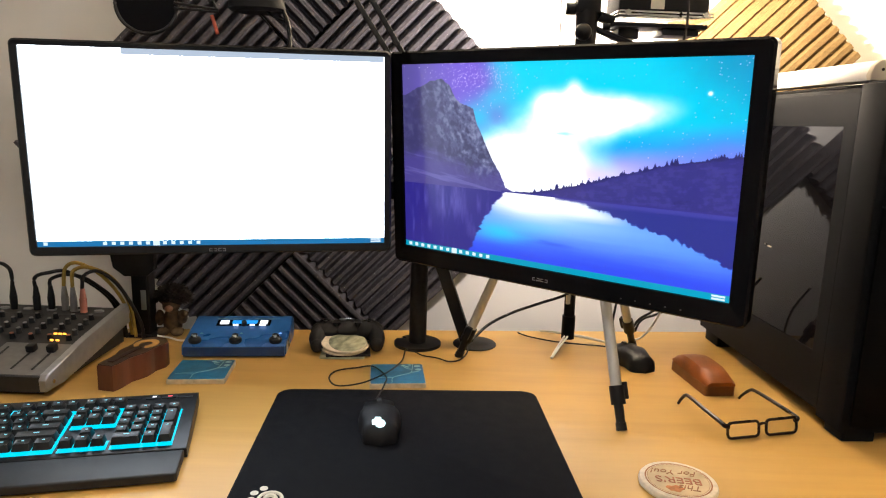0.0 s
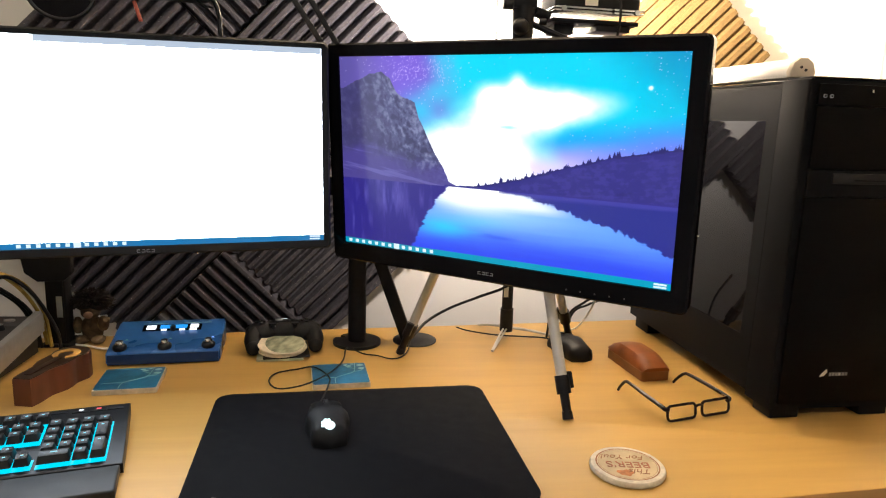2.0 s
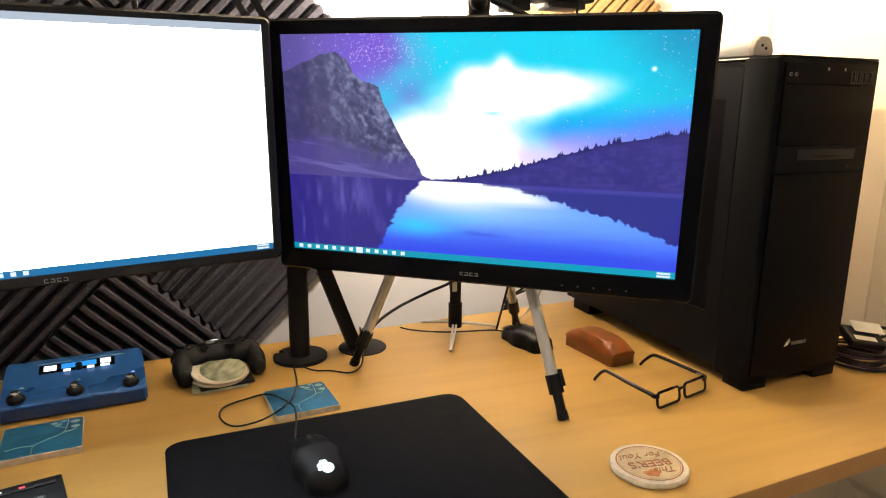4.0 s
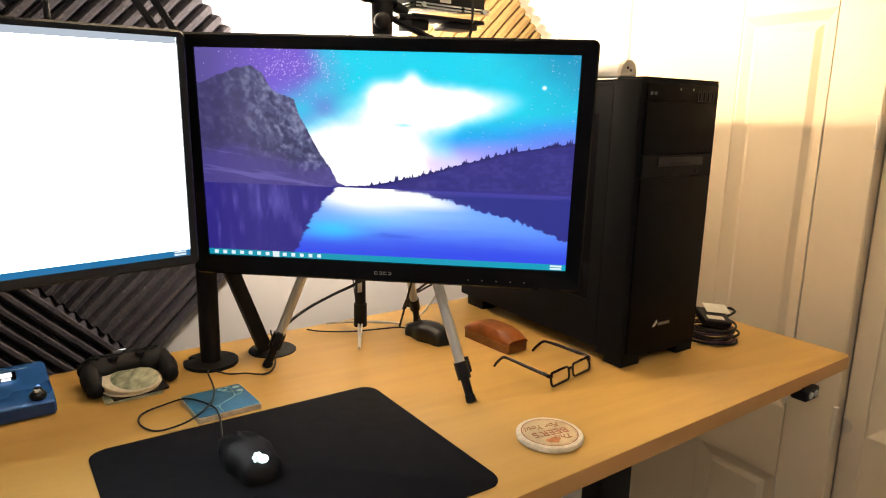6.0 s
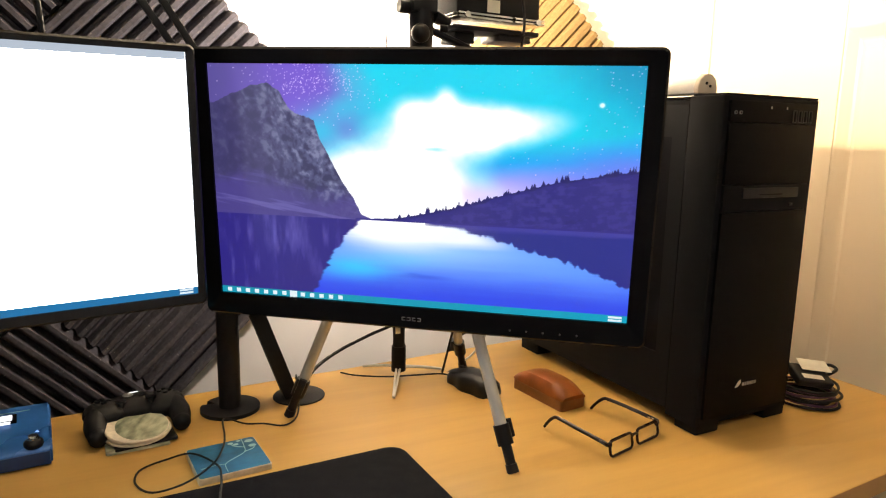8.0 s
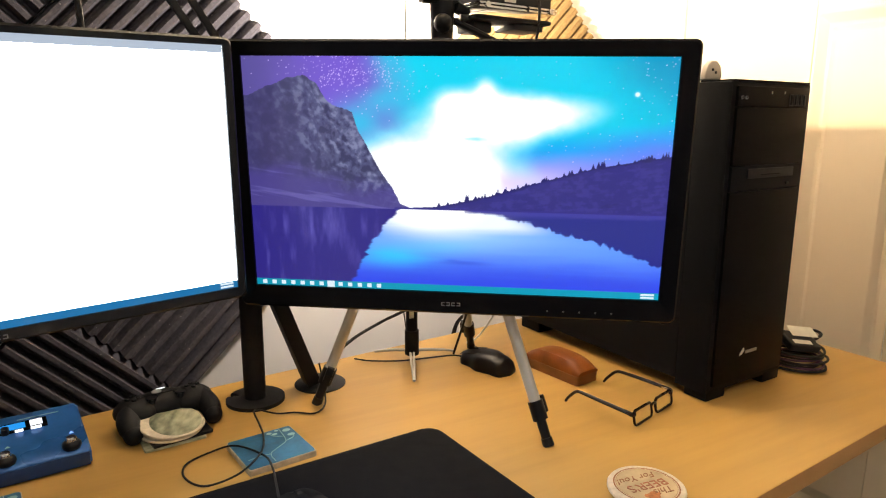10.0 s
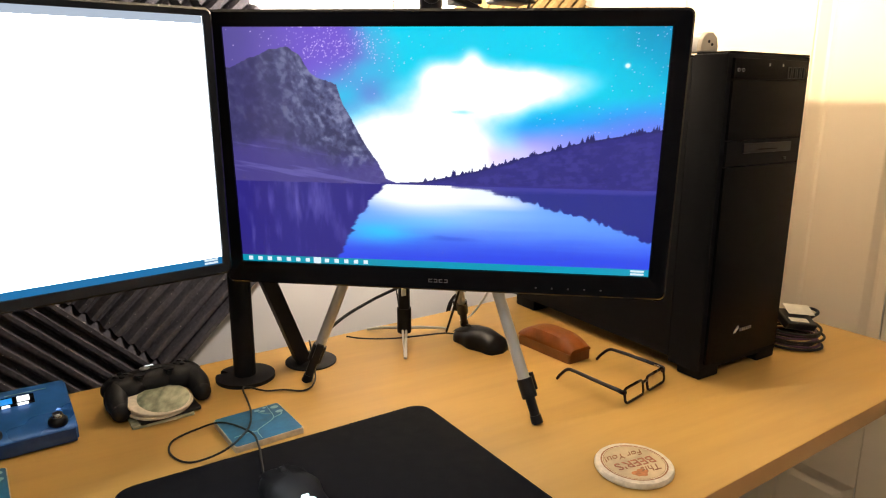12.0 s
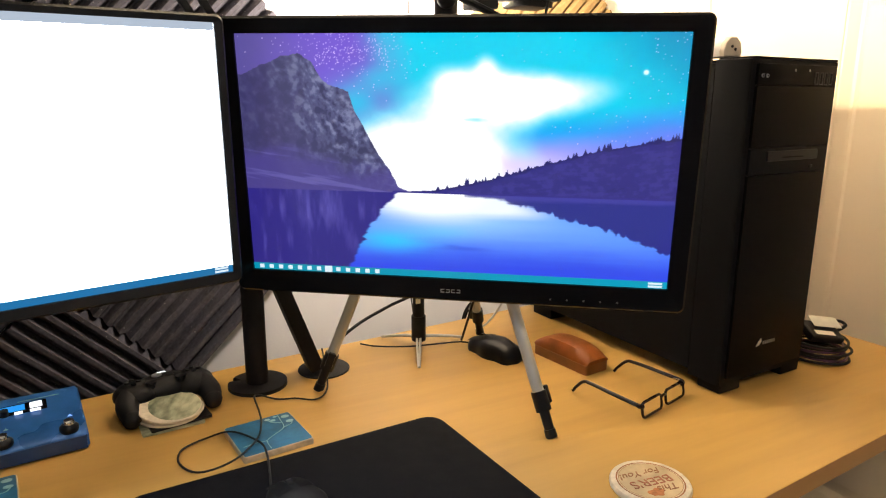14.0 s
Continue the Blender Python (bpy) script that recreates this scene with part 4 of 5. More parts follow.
def tile_coaster(m, label, flip):
    tc = thing("tile_coaster", label, "coaster", m, "blue tile coasters")
    bm = B()
    slab(bm, round_rect(0.0955, 0.0930, 0.003, 4), 0.0, 0.0085, 0.0012)
    part("stone_body", bm, M_TILEEDGE, tc, "rough cream stone edge")
    bm = B()
    edge = []
    for x, y in round_rect(0.0925, 0.0900, 0.004, 5):
        edge.append((x * (1 + 0.012 * noise.noise((x * 90, y * 90, 5 + flip))), y * (1 + 0.012 * noise.noise((x * 90, y * 90, 9)))))
    slab(bm, edge, 0.0082, 0.0089)
    part("printed_face", bm, M_TILEBLUE, tc, "blue printed face with a pale branch")
    s = -1 if flip else 1
    bm = B()
    for pts in (((-0.01, -0.042), (-0.008, -0.02), (0.008, -0.008), (0.024, 0.004), (0.028, 0.030), (0.029, 0.044)), ((-0.04, -0.020), (-0.022, -0.018), (-0.008, -0.02)), ((0.024, 0.004), (0.036, 0.008), (0.040, 0.014)), ((0.026, 0.018), (0.015, 0.026), (0.012, 0.034))):
        tube(bm, [(x, y, 0.0088) for x, y in pts], 0.0007, seg=5, steps=4)
    for x, y, r in ((0.038, 0.018, 0.0055), (0.018, 0.031, 0.004), (0.037, 0.034, 0.006), (0.012, 0.037, 0.004), (0.024, 0.040, 0.003)):
        lathe(bm, [(r, 0.0086), (r, 0.0092)], 14, (x, y, 0), 0.75)
    part("printed_branch", bm, M_PRINT, tc)
    return tc


tile_coaster(pose(-0.0705, 1.2170, DESK, 0, 0, 6), "square blue printed stone coaster under the mouse cable", 0)
tile_coaster(pose(-0.409, 1.2080, DESK, 0, 0, 6), "square blue printed stone coaster in front of the pedal", 1)

# ---- mouse pad, mice ----
pad = thing("mouse_pad", "large black cloth mouse pad with rounded corners", "mouse pad", pose(-0.038, 0.9850, DESK, 0, 0, 3.2))
bm = B()
slab(bm, round_rect(0.423, 0.350, 0.022, 8), 0.0, 0.0028, 0.0012)
part("cloth", bm, M_PAD, pad)
bm = B()
cx, cy = -0.161, -0.152
aa = np.linspace(0, 2 * math.pi, 33)
for r in (0.0135, 0.0062):
    tube(bm, [(cx + r * math.cos(a), cy + r * math.sin(a), 0.0028) for a in aa], 0.0022 if r > 0.01 else 0.0028, seg=6, steps=1, smooth=False)
for a, r in ((150, 0.024), (118, 0.025), (185, 0.022)):
    lathe(bm, [(0.0048, 0.0027), (0.0048, 0.0034)], 16, (cx + r * math.cos(radians(a)), cy + r * math.sin(radians(a)), 0))
part("printed_mark", bm, M_LABEL, pad, "white ring-shaped printed mark")


def mouse_shell(bm, length, width, height):
    rows = []
    n = 18
    for k in range(n + 1):
        f = k / n
        y = length * (f - 0.5)
        w = width / 2 * (1 - abs(2 * f - 1) ** 5.5) ** 0.5 * (0.94 + 0.10 * math.cos(4 * math.pi * f)) + 0.0008
        h = height * (math.sin(math.pi * min(1, (f + 0.02) * 0.72 + 0.12)) ** 0.75) * (1 - 0.18 * f) * (1 - 0.8 * max(0, 0.1 - f) / 0.1) + 0.002
        rows.append([bm.verts.new((w * cx_, y, h * cz_)) for cx_, cz_ in ((-1, 0), (-1.02, 0.35), (-0.94, 0.68), (-0.70, 0.90), (-0.3, 0.99), (0.0, 1.0), (0.3, 0.99), (0.70, 0.90), (0.94, 0.68), (1.02, 0.35), (1, 0))])
    for a, b in zip(rows, rows[1:]):
        for k in range(11):
            bm.faces.new((a[k], a[(k + 1) % 11], b[(k + 1) % 11], b[k]))
    bm.faces.new(rows[0])
    bm.faces.new(rows[-1])


def mouse(m, label, material):
    mo = thing("computer_mouse", label, "mouse", m)
    bm = B()
    mouse_shell(bm, 0.128, 0.064, 0.038)
    part("shell", bm, material, mo, smooth=60)
    bm = B()
    rod(bm, (-0.0035, 0.036, 0.0265), (0.0035, 0.036, 0.0265), 0.0085, seg=20)
    part("scroll_wheel", bm, M_BLACK, mo)
    for s in (-1, 1):
        bm = B()
        rows = []
        for k in range(7):
            f = k / 6
            rows.append([bm.verts.new((s * x, 0.012 + 0.046 * f, z - 0.0125 * f ** 1.6)) for x, z in ((0.0045, 0.0360), (0.016, 0.0350), (0.024, 0.0312))])
        for a, b in zip(rows, rows[1:]):
            for i in range(2):
                bm.faces.new((a[i], a[i + 1], b[i + 1], b[i]))
        r = bmesh.ops.solidify(bm, geom=list(bm.faces), thickness=0.0016)
        part("button", bm, material, mo, smooth=60)
    return mo


gm = mouse(pose(-0.0815, 1.0175, DESK + 0.0029, 0, 0, 7) @ Matrix.Scale(0.90, 4), "black wired gaming mouse with a glowing mark on the pad", M_MATTBLACK)
bm = B()
MM = pose(0.0, -0.0485, 0.0298, 21, 0, 0)
lathe(bm, [(0.0078, 0.0), (0.0078, 0.0012)], 24, (0, 0, 0))
for a, r, q in ((150, 0.0115, 0.0028), (118, 0.0118, 0.0030), (95, 0.0108, 0.0024), (180, 0.0105, 0.0022)):
    lathe(bm, [(q, 0.0), (q, 0.0012)], 12, (r * math.cos(radians(a)), r * math.sin(radians(a)), 0))
bmesh.ops.transform(bm, matrix=MM, verts=bm.verts)
part("lit_mark", bm, M_MOUSELOGO, gm, "glowing white-cyan mark")
bm = B()
inv = gm.matrix_world.inverted()
pts = [(-0.097, 1.052, 0.762), (-0.100, 1.075, 0.760), (-0.093, 1.115, 0.760), (-0.087, 1.152, 0.7640), (-0.088, 1.190, 0.7635), (-0.115, 1.235, 0.7635), (-0.146, 1.252, 0.7535), (-0.180, 1.235, 0.753), (-0.187, 1.200, 0.753), (-0.168, 1.168, 0.753), (-0.128, 1.163, 0.7605),
       (-0.092, 1.190, 0.767), (-0.074, 1.240, 0.7635), (-0.066, 1.290, 0.758), (-0.063, 1.334, 0.761), (-0.053, 1.341, 0.759), (-0.030, 1.326, 0.754), (-0.004, 1.318, 0.753), (0.022, 1.300, 0.753), (0.045, 1.318, 0.753), (0.058, 1.350, 0.762), (0.062, 1.385, 0.80)]
tube(bm, [inv @ Vector(p) for p in pts], 0.0016, steps=8)
part("cable", bm, M_CABLE, gm, "thin black looping cable")
om = mouse(pose(0.372, 1.334, DESK, 0, 0, 12) @ Matrix.Scale(0.90, 4), "plain black wired mouse lying behind the tripod leg", M_BLACK)
bm = B()
inv = om.matrix_world.inverted()
tube(bm, [inv @ Vector(p) for p in ((0.347, 1.384, 0.760), (0.335, 1.405, 0.757), (0.29, 1.42, 0.755), (0.24, 1.435, 0.754), (0.19, 1.46, 0.755), (0.17, 1.49, 0.753))], 0.0018)
part("cable", bm, M_CABLE, om)

# ---- the tripod with its lamp, and the small stand ----
tri = thing("tripod", "silver aluminium camera tripod with black clamps standing on the desk", "tripod", pose(0, 0, DESK))
APEX = Vector((0.2235, 1.262, 0.50))
for fx, fy in ((0.039, 1.338), (0.278, 1.039), (0.404, 1.440)):
    foot = Vector((fx, fy, 0.0))
    d = (APEX - foot).normalized()
    bm = B()
    rod(bm, foot + d * 0.062, APEX, 0.0085, 0.0085, 20)
    leg = part("leg", bm, M_SILVER, tri, "brushed aluminium tube leg")
    bm = B()
    rod(bm, foot + d * 0.004, foot + d * 0.052, 0.0068, 0.0075, 16)
    rod(bm, foot + d * 0.038, foot + d * 0.066, 0.0112, 0.0112, 20)
    side = d.cross(Vector((0, 0, 1))).normalized()
    box(bm, (0, 0, 0), (0.008, 0.012, 0.026), 0.002, m=Matrix.Translation(foot + d * 0.058 + side * 0.012) @ d.to_track_quat("Z", "Y").to_matrix().to_4x4())
    rod(bm, foot, foot + d * 0.012, 0.0085, 0.0080, 16)
    part("leg_clamp", bm, M_BLACK, leg, "black plastic clamp and foot")
bm = B()
rod(bm, APEX - Vector((0, 0, 0.06)), APEX + Vector((0, 0, 0.02)), 0.026, 0.022, 24)
part("shoulder", bm, M_BLACK, tri)
bm = B()
rod(bm, APEX, APEX + Vector((0, 0, 0.09)), 0.011, seg=20)
part("centre_column", bm, M_SILVER, tri)
hz = 0.575
bm = B()
rod(bm, (0.228, 1.262, hz), (0.228, 1.262, hz + 0.055), 0.017, 0.019, 20)
box(bm, (0.228, 1.262, hz + 0.065), (0.040, 0.034, 0.03), 0.005)
ball(bm, (0.220, 1.245, hz + 0.020), (0.014, 0.014, 0.014))
part("pan_head", bm, M_BLACK, tri, "black pan and tilt head")
bm = B()
tube(bm, [(0.241, 1.258, hz + 0.028), (0.275, 1.245, hz + 0.012), (0.31, 1.24, hz - 0.002), (0.35, 1.245, hz - 0.012)], lambda f: 0.0055 + 0.001 * f)
part("pan_handle", bm, M_BLACK, tri)
bm = B()
rod(bm, (0.208, 1.262, hz + 0.058), (0.192, 1.262, hz + 0.058), 0.010, seg=14)
part("lock_knob", bm, M_BLACK, tri)
bm = B()
rod(bm, (0.252, 1.250, hz + 0.030), (0.264, 1.248, hz + 0.030), 0.0055, seg=12)
part("lock_knob", bm, M_BLACK, tri)

vl = thing("video_lamp", "black and silver box-shaped video lamp on the tripod, switched on", "video lamp", pose(0.345, 1.275, DESK + 0.612, 0, 0, 4))
bm = B()
box(bm, (0.0, 0.0, 0.055), (0.150, 0.070, 0.085), 0.004)
part("housing", bm, M_MATTBLACK, vl)
for z in (0.0155, 0.0105):
    bm = B()
    box(bm, (0.002, -0.004, z), (0.156, 0.078, 0.0032), 0.001)
    part("trim_rail", bm, M_CHROME, vl, "bright metal edge rail")
bm = B()
box(bm, (-0.002, -0.004, -0.004), (0.152, 0.066, 0.007), 0.002)
part("tray", bm, M_MATTBLACK, vl)
bm = B()
box(bm, (0.032, -0.006, -0.013), (0.060, 0.050, 0.010), 0.002)
part("clamp", bm, M_BLACK, vl)
bm = B()
box(bm, (-0.050, 0.005, -0.016), (0.035, 0.045, 0.016), 0.002)
part("clamp", bm, M_BLACK, vl)
bm = B()
box(bm, (-0.012, -0.0363, 0.030), (0.022, 0.0012, 0.018))
part("sticker", bm, M_LABEL, vl, "white paper sticker", 0)
for dx in (-0.062, 0.066):
    bm = B()
    rod(bm, (dx, -0.038, 0.013), (dx, -0.046, 0.013), 0.0045, seg=12)
    part("screw_knob", bm, M_CHROME, vl)
bm = B()
rod(bm, (-0.10, -0.012, 0.010), (-0.075, -0.008, 0.003), 0.009, seg=14)
part("mount", bm, M_BLACK, vl)

cb = thing("lamp_cable", "thin black cable hanging from the video lamp", "cable", pose(0, 0, 0))
bm = B()
tube(bm, [(0.368, 1.232, 1.44), (0.378, 1.224, 1.40), (0.380, 1.222, 1.36), (0.376, 1.226, 1.32), (0.36, 1.25, 1.2), (0.345, 1.30, 1.0), (0.34, 1.36, 0.85), (0.35, 1.42, 0.753)], 0.0023)
part("lead", bm, M_CABLE, cb)
bm = B()
tube(bm, [(0.193, 1.30, 1.60), (0.192, 1.31, 1.45), (0.195, 1.32, 1.30), (0.20, 1.36, 1.1), (0.26, 1.47, 0.9), (0.28, 1.475, 0.754)], 0.0013)
part("thin_lead", bm, M_CABLE, cb)

ms = thing("mini_stand", "small black post on three folding silver feet", "mini tripod", pose(0.267, 1.438, DESK))
bm = B()
rod(bm, (0, 0, 0.012), (0, 0, 0.060), 0.0135, seg=24)
rod(bm, (0, 0, 0.060), (0, 0, 0.250), 0.0110, seg=24)
post = part("post", bm, M_MATTBLACK, ms)
bm = B()
box(bm, (-0.006, -0.0105, 0.098), (0.009, 0.002, 0.022), m=pose(0, 0, 0))
part("sticker", bm, M_LABEL, post, "small white sticker", 0)
for tx, ty in ((-0.046, 0.070), (-0.048, -0.100), (0.094, -0.004)):
    bm = B()
    d = Vector((tx, ty, 0))
    s = Vector((-ty, tx, 0)).normalized() * 0.0024
    for a in (-1, 1):
        tube(bm, [Vector((0, 0, 0.020)) + s * a * 1.4, d * 0.5 + Vector((0, 0, 0.013)) + s * a, d + Vector((0, 0, 0.003)) + s * a * 0.3], 0.0022, seg=6, steps=4)
    part("foot", bm, M_SILVER, ms, "folded silver wire foot")

cables = (("black power cable hanging behind the monitor", [(0.064, 1.36, 0.775), (0.100, 1.42, 0.790), (0.150, 1.445, 0.810), (0.21, 1.45, 0.832), (0.262, 1.425, 0.862), (0.285, 1.37, 0.92), (0.27, 1.30, 1.03)], 0.0030, M_CABLE),
          ("black cable looping down behind the desk", [(0.50, 1.44, 0.90), (0.505, 1.49, 0.84), (0.47, 1.54, 0.795), (0.44, 1.568, 0.745), (0.43, 1.580, 0.60)], 0.0028, M_CABLE),
          ("black cable looping down behind the desk", [(0.57, 1.53, 0.83), (0.53, 1.545, 0.805), (0.485, 1.555, 0.785), (0.45, 1.572, 0.750), (0.436, 1.582, 0.62)], 0.0026, M_CABLE),
          ("thin pale lead lying beside the doll", [(-0.60, 1.412, 0.752), (-0.573, 1.397, 0.753), (-0.54, 1.383, 0.754), (-0.505, 1.368, 0.754), (-0.47, 1.40, 0.754), (-0.45, 1.43, 0.753)], 0.0020, M_WHITE),
          ("thin white cable hanging to the desk top", [(0.445, 1.36, 0.90), (0.447, 1.40, 0.85), (0.44, 1.43, 0.80), (0.425, 1.45, 0.765), (0.405, 1.46, 0.753)], 0.0022, M_WHITE))
for lab, pts, r, mm in cables:
    bm = B()
    tube(bm, pts, r)
    single("cable", bm, mm, lab, "cable", group="cables behind the monitors")

# ---- keyboard ----
kb = thing("keyboard", "black mechanical keyboard with cyan backlit keys and a wrist rest", "keyboard", pose(-0.364, 1.071, DESK, 0, 0, 13.2))
KW = 0.438
slope = pose(0, 0, 0.026, 4.5, 0, 0)
bm = B()
slab(bm, [(-KW, -0.158), (0.004, -0.158), (0.0, 0.0), (-KW, 0.0)], -0.018, 0.0, 0.002, m=slope)
part("base", bm, M_KBTOP, kb, "dark brushed metal top plate")
bm = B()
slab(bm, [(-KW, -0.222), (-0.002, -0.222), (0.001, -0.219), (0.001, -0.160), (-KW, -0.160)], 0.003, 0.014, 0.003)
part("wrist_rest", bm, M_REST, kb, "dark rubber wrist rest")
for s in (-0.02, -KW + 0.02):
    bm = B()
    box(bm, (s, -0.012, 0.004), (0.02, 0.012, 0.010), 0.002)
    box(bm, (s, -0.140, 0.0015), (0.02, 0.012, 0.003), 0.001)
    part("foot", bm, M_BLACK, kb)


def keycap(w, d=0.0170):
    bm = B()
    low = [bm.verts.new((x, y, 0.0)) for x, y in round_rect(w, d, 0.0015, 2)]
    top = [bm.verts.new((x * (w - 0.005) / w, y * (d - 0.005) / d + 0.0008, 0.0090)) for x, y in round_rect(w, d, 0.0022, 2)]
    dish = [bm.verts.new((v.co.x * 0.8, v.co.y * 0.8, 0.0083)) for v in top]
    for a, b in ((low, top), (top, dish)):
        for k in range(len(a)):
            bm.faces.new((a[k], a[(k + 1) % len(a)], b[(k + 1) % len(a)], b[k]))
    bm.faces.new(dish)
    return to_mesh("key", bm, M_KEY, 40)


def legend(w):
    bm = B()
    box(bm, (0, 0.0030, 0.0087), (w, 0.0016, 0.0006))
    return to_mesh("legend", bm, M_LEGEND, 0)


P = 0.01905
CAPS, LEGENDS = {}, {w: legend(w) for w in (0.003, 0.007)}
rows = [  # units from the right edge of the key field leftwards, per row: (start, width)
    (0.0, [(18.5 - 1, 1), (18.5 - 2, 1), (18.5 - 3, 1), (14.25, 1), (13.25, 1), (12.25, 1), (11.25, 1), (9.75, 1), (8.75, 1), (7.75, 1), (6.75, 1), (5.25, 1), (4.25, 1), (3.25, 1), (2.25, 1), (0, 1)]),
    (1.25, [(21.5, 1), (20.5, 1), (19.5, 1), (18.5, 1), (17.25, 1), (16.25, 1), (15.25, 1), (13, 2)] + [(12 - k, 1) for k in range(13)]),
    (2.25, [(20.5, 1), (19.5, 1), (18.5, 1), (17.25, 1), (16.25, 1), (15.25, 1), (13.5, 1.5)] + [(12.5 - k, 1) for k in range(12)] + [(0, 1.5)]),
    (3.25, [(20.5, 1), (19.5, 1), (18.5, 1), (12.75, 2.25)] + [(11.75 - k, 1) for k in range(11)] + [(0, 1.75)]),
    (4.25, [(20.5, 1), (19.5, 1), (18.5, 1), (16.25, 1), (12.25, 2.75)] + [(11.25 - k, 1) for k in range(10)] + [(0, 2.25)]),
    (5.25, [(20.5, 1), (18.5, 2), (17.25, 1), (16.25, 1), (15.25, 1), (13.75, 1.25), (12.5, 1.25), (11.25, 1.25), (10, 1.25), (3.75, 6.25), (2.5, 1.25), (1.25, 1.25), (0, 1.25)])]
FIELD_R, FIELD_T = -0.016, -0.030


def put_key(u, w, row, deep=1.0):
    size = (w, deep)
    if size not in CAPS:
        CAPS[size] = keycap(w * P - 0.0015, deep * P - 0.0015)
    key = new("key", CAPS[size])
    key.parent = kb
    key.matrix_local = slope @ pose(FIELD_R - (22.5 - u - w / 2) * P, FIELD_T - (row + deep / 2) * P * 0.985, 0.0052)
    mark = new("legend", LEGENDS[0.003 if w < 1.4 else 0.007])
    mark.parent = key
    if deep > 1:
        mark.matrix_local = pose(0, P * 0.45, 0)


for r, keys in rows:
    for u, w in keys:
        put_key(u, w, r)
put_key(21.5, 1, 2.25, 2.0)
put_key(21.5, 1, 4.25, 2.0)
bm = B()
for u0, u1, r0, r1 in ((0, 15, 1.25, 6.25), (0, 1, 0, 1), (2.25, 14.25 + 1, 0, 1), (15.25, 18.25, 0, 3.25), (15.25, 18.25, 5.25, 6.25), (16.25, 17.25, 4.25, 5.25), (18.5, 22.5, 1.25, 6.25)):
    box(bm, (FIELD_R - (22.5 - (u0 + u1) / 2) * P, FIELD_T - (r0 + r1) / 2 * P * 0.985, 0.0006), ((u1 - u0) * P + 0.0006, (r1 - r0) * P * 0.985 + 0.0026, 0.0008))
bmesh.ops.transform(bm, matrix=slope, verts=bm.verts)
part("backlight", bm, M_CYAN, kb, "glowing cyan light under the keys", 0)
for k, (x, mm) in enumerate(((-0.018, M_BLACK), (-0.040, M_LEDRED), (-0.062, M_LEDWHITE), (-0.088, None), (-0.112, None))):
    bm = B()
    box(bm, (x, -0.0115, 0.0006), (0.021 if k < 3 else 0.020, 0.009 if k < 3 else 0.0025, 0.0016), 0.0005, m=slope)
    tab = part("media_key", bm, M_BLACK, kb)
    if mm and k:
        bm = B()
        box(bm, (x + 0.001, -0.0110, 0.0016), (0.006, 0.003, 0.0006), m=slope)
        part("lit_symbol", bm, mm, tab, smooth=0)

# ---- the blue pedal ----
ped = thing("effects_pedal", "blue metal effects pedal with three foot switches and lit display", "effects pedal", pose(-0.381, 1.2935, DESK, 0, 0, 5.8))
WPED, DPED = 0.190, 0.122
sec = [(0.0, 0.002), (0.0, 0.021), (0.004, 0.0245), (0.030, 0.0275), (0.038, 0.0285), (0.112, 0.0440), (DPED, 0.0440), (DPED, 0.002)]
bm = B()
front = [bm.verts.new((-WPED / 2 + 0.0, y, z)) for y, z in sec]
back = [bm.verts.new((WPED / 2, y, z)) for y, z in sec]
for k in range(len(sec)):
    bm.faces.new((front[k], front[(k + 1) % len(sec)], back[(k + 1) % len(sec)], back[k]))
bm.faces.new(front)
bm.faces.new(back)
bmesh.ops.bevel(bm, geom=[e for e in bm.edges if abs(e.verts[0].co.x - e.verts[1].co.x) < 0.001], offset=0.0025, segments=3, affect="EDGES")
part("housing", bm, M_BLUE, ped)
bm = B()
box(bm, (0, -0.0006, 0.0115), (WPED - 0.006, 0.002, 0.018), 0.0006)
part("front_plate", bm, M_BLUEDARK, ped)
bm = B()
for x, y in ((-0.085, 0.012), (0.085, 0.012), (-0.085, 0.108), (0.085, 0.108)):
    rod(bm, (x, y, 0.0), (x, y, 0.003), 0.007, seg=12)
part("rubber_feet", bm, M_BLACK, ped)
ANG = math.degrees(math.atan2(0.0155, 0.074))
face = pose(0, 0.038, 0.0285, ANG)
for x in (-0.074, 0.0, 0.074):
    bm = B()
    lathe(bm, [(0.0105, -0.002), (0.0120, 0.002), (0.0115, 0.006), (0.0080, 0.0095)], 24, (x, 0.014, 0.0265))
    sw = part("foot_switch", bm, M_BLACK, ped, "chrome foot switch with a dark collar")
    bm = B()
    lathe(bm, [(0.0068, 0.006), (0.0070, 0.0115), (0.0058, 0.0145), (0.003, 0.0158)], 24, (x, 0.014, 0.0265))
    part("button", bm, M_CHROME, sw)
bm = B()
box(bm, (0.002, 0.052, 0.0008), (0.104, 0.022, 0.0016), 0.0006, m=face)
disp = part("display_panel", bm, M_GLOSSBLACK, ped)
bm = B()
box(bm, (0.004, 0.053, 0.0020), (0.048, 0.0125, 0.0012), m=face)
part("lit_display", bm, M_LCD, disp, "glowing blue display", 0)
for x, y, w, d in ((-0.035, 0.051, 0.017, 0.013), (0.041, 0.053, 0.015, 0.012), (-0.012, 0.0405, 0.010, 0.005), (0.020, 0.0405, 0.010, 0.005), (0.040, 0.0405, 0.013, 0.005)):
    bm = B()
    box(bm, (x, y, 0.0024), (w, d, 0.0022), 0.0008, m=face)
    part("lit_button", bm, M_LEDWHITE, ped, "glowing white button")
bm = B()
rod(bm, face @ Vector((0.004, 0.044, 0.0)), face @ Vector((0.004, 0.044, 0.0085)), 0.0055, 0.0048, 18)
part("knob", bm, M_BLACK, ped)
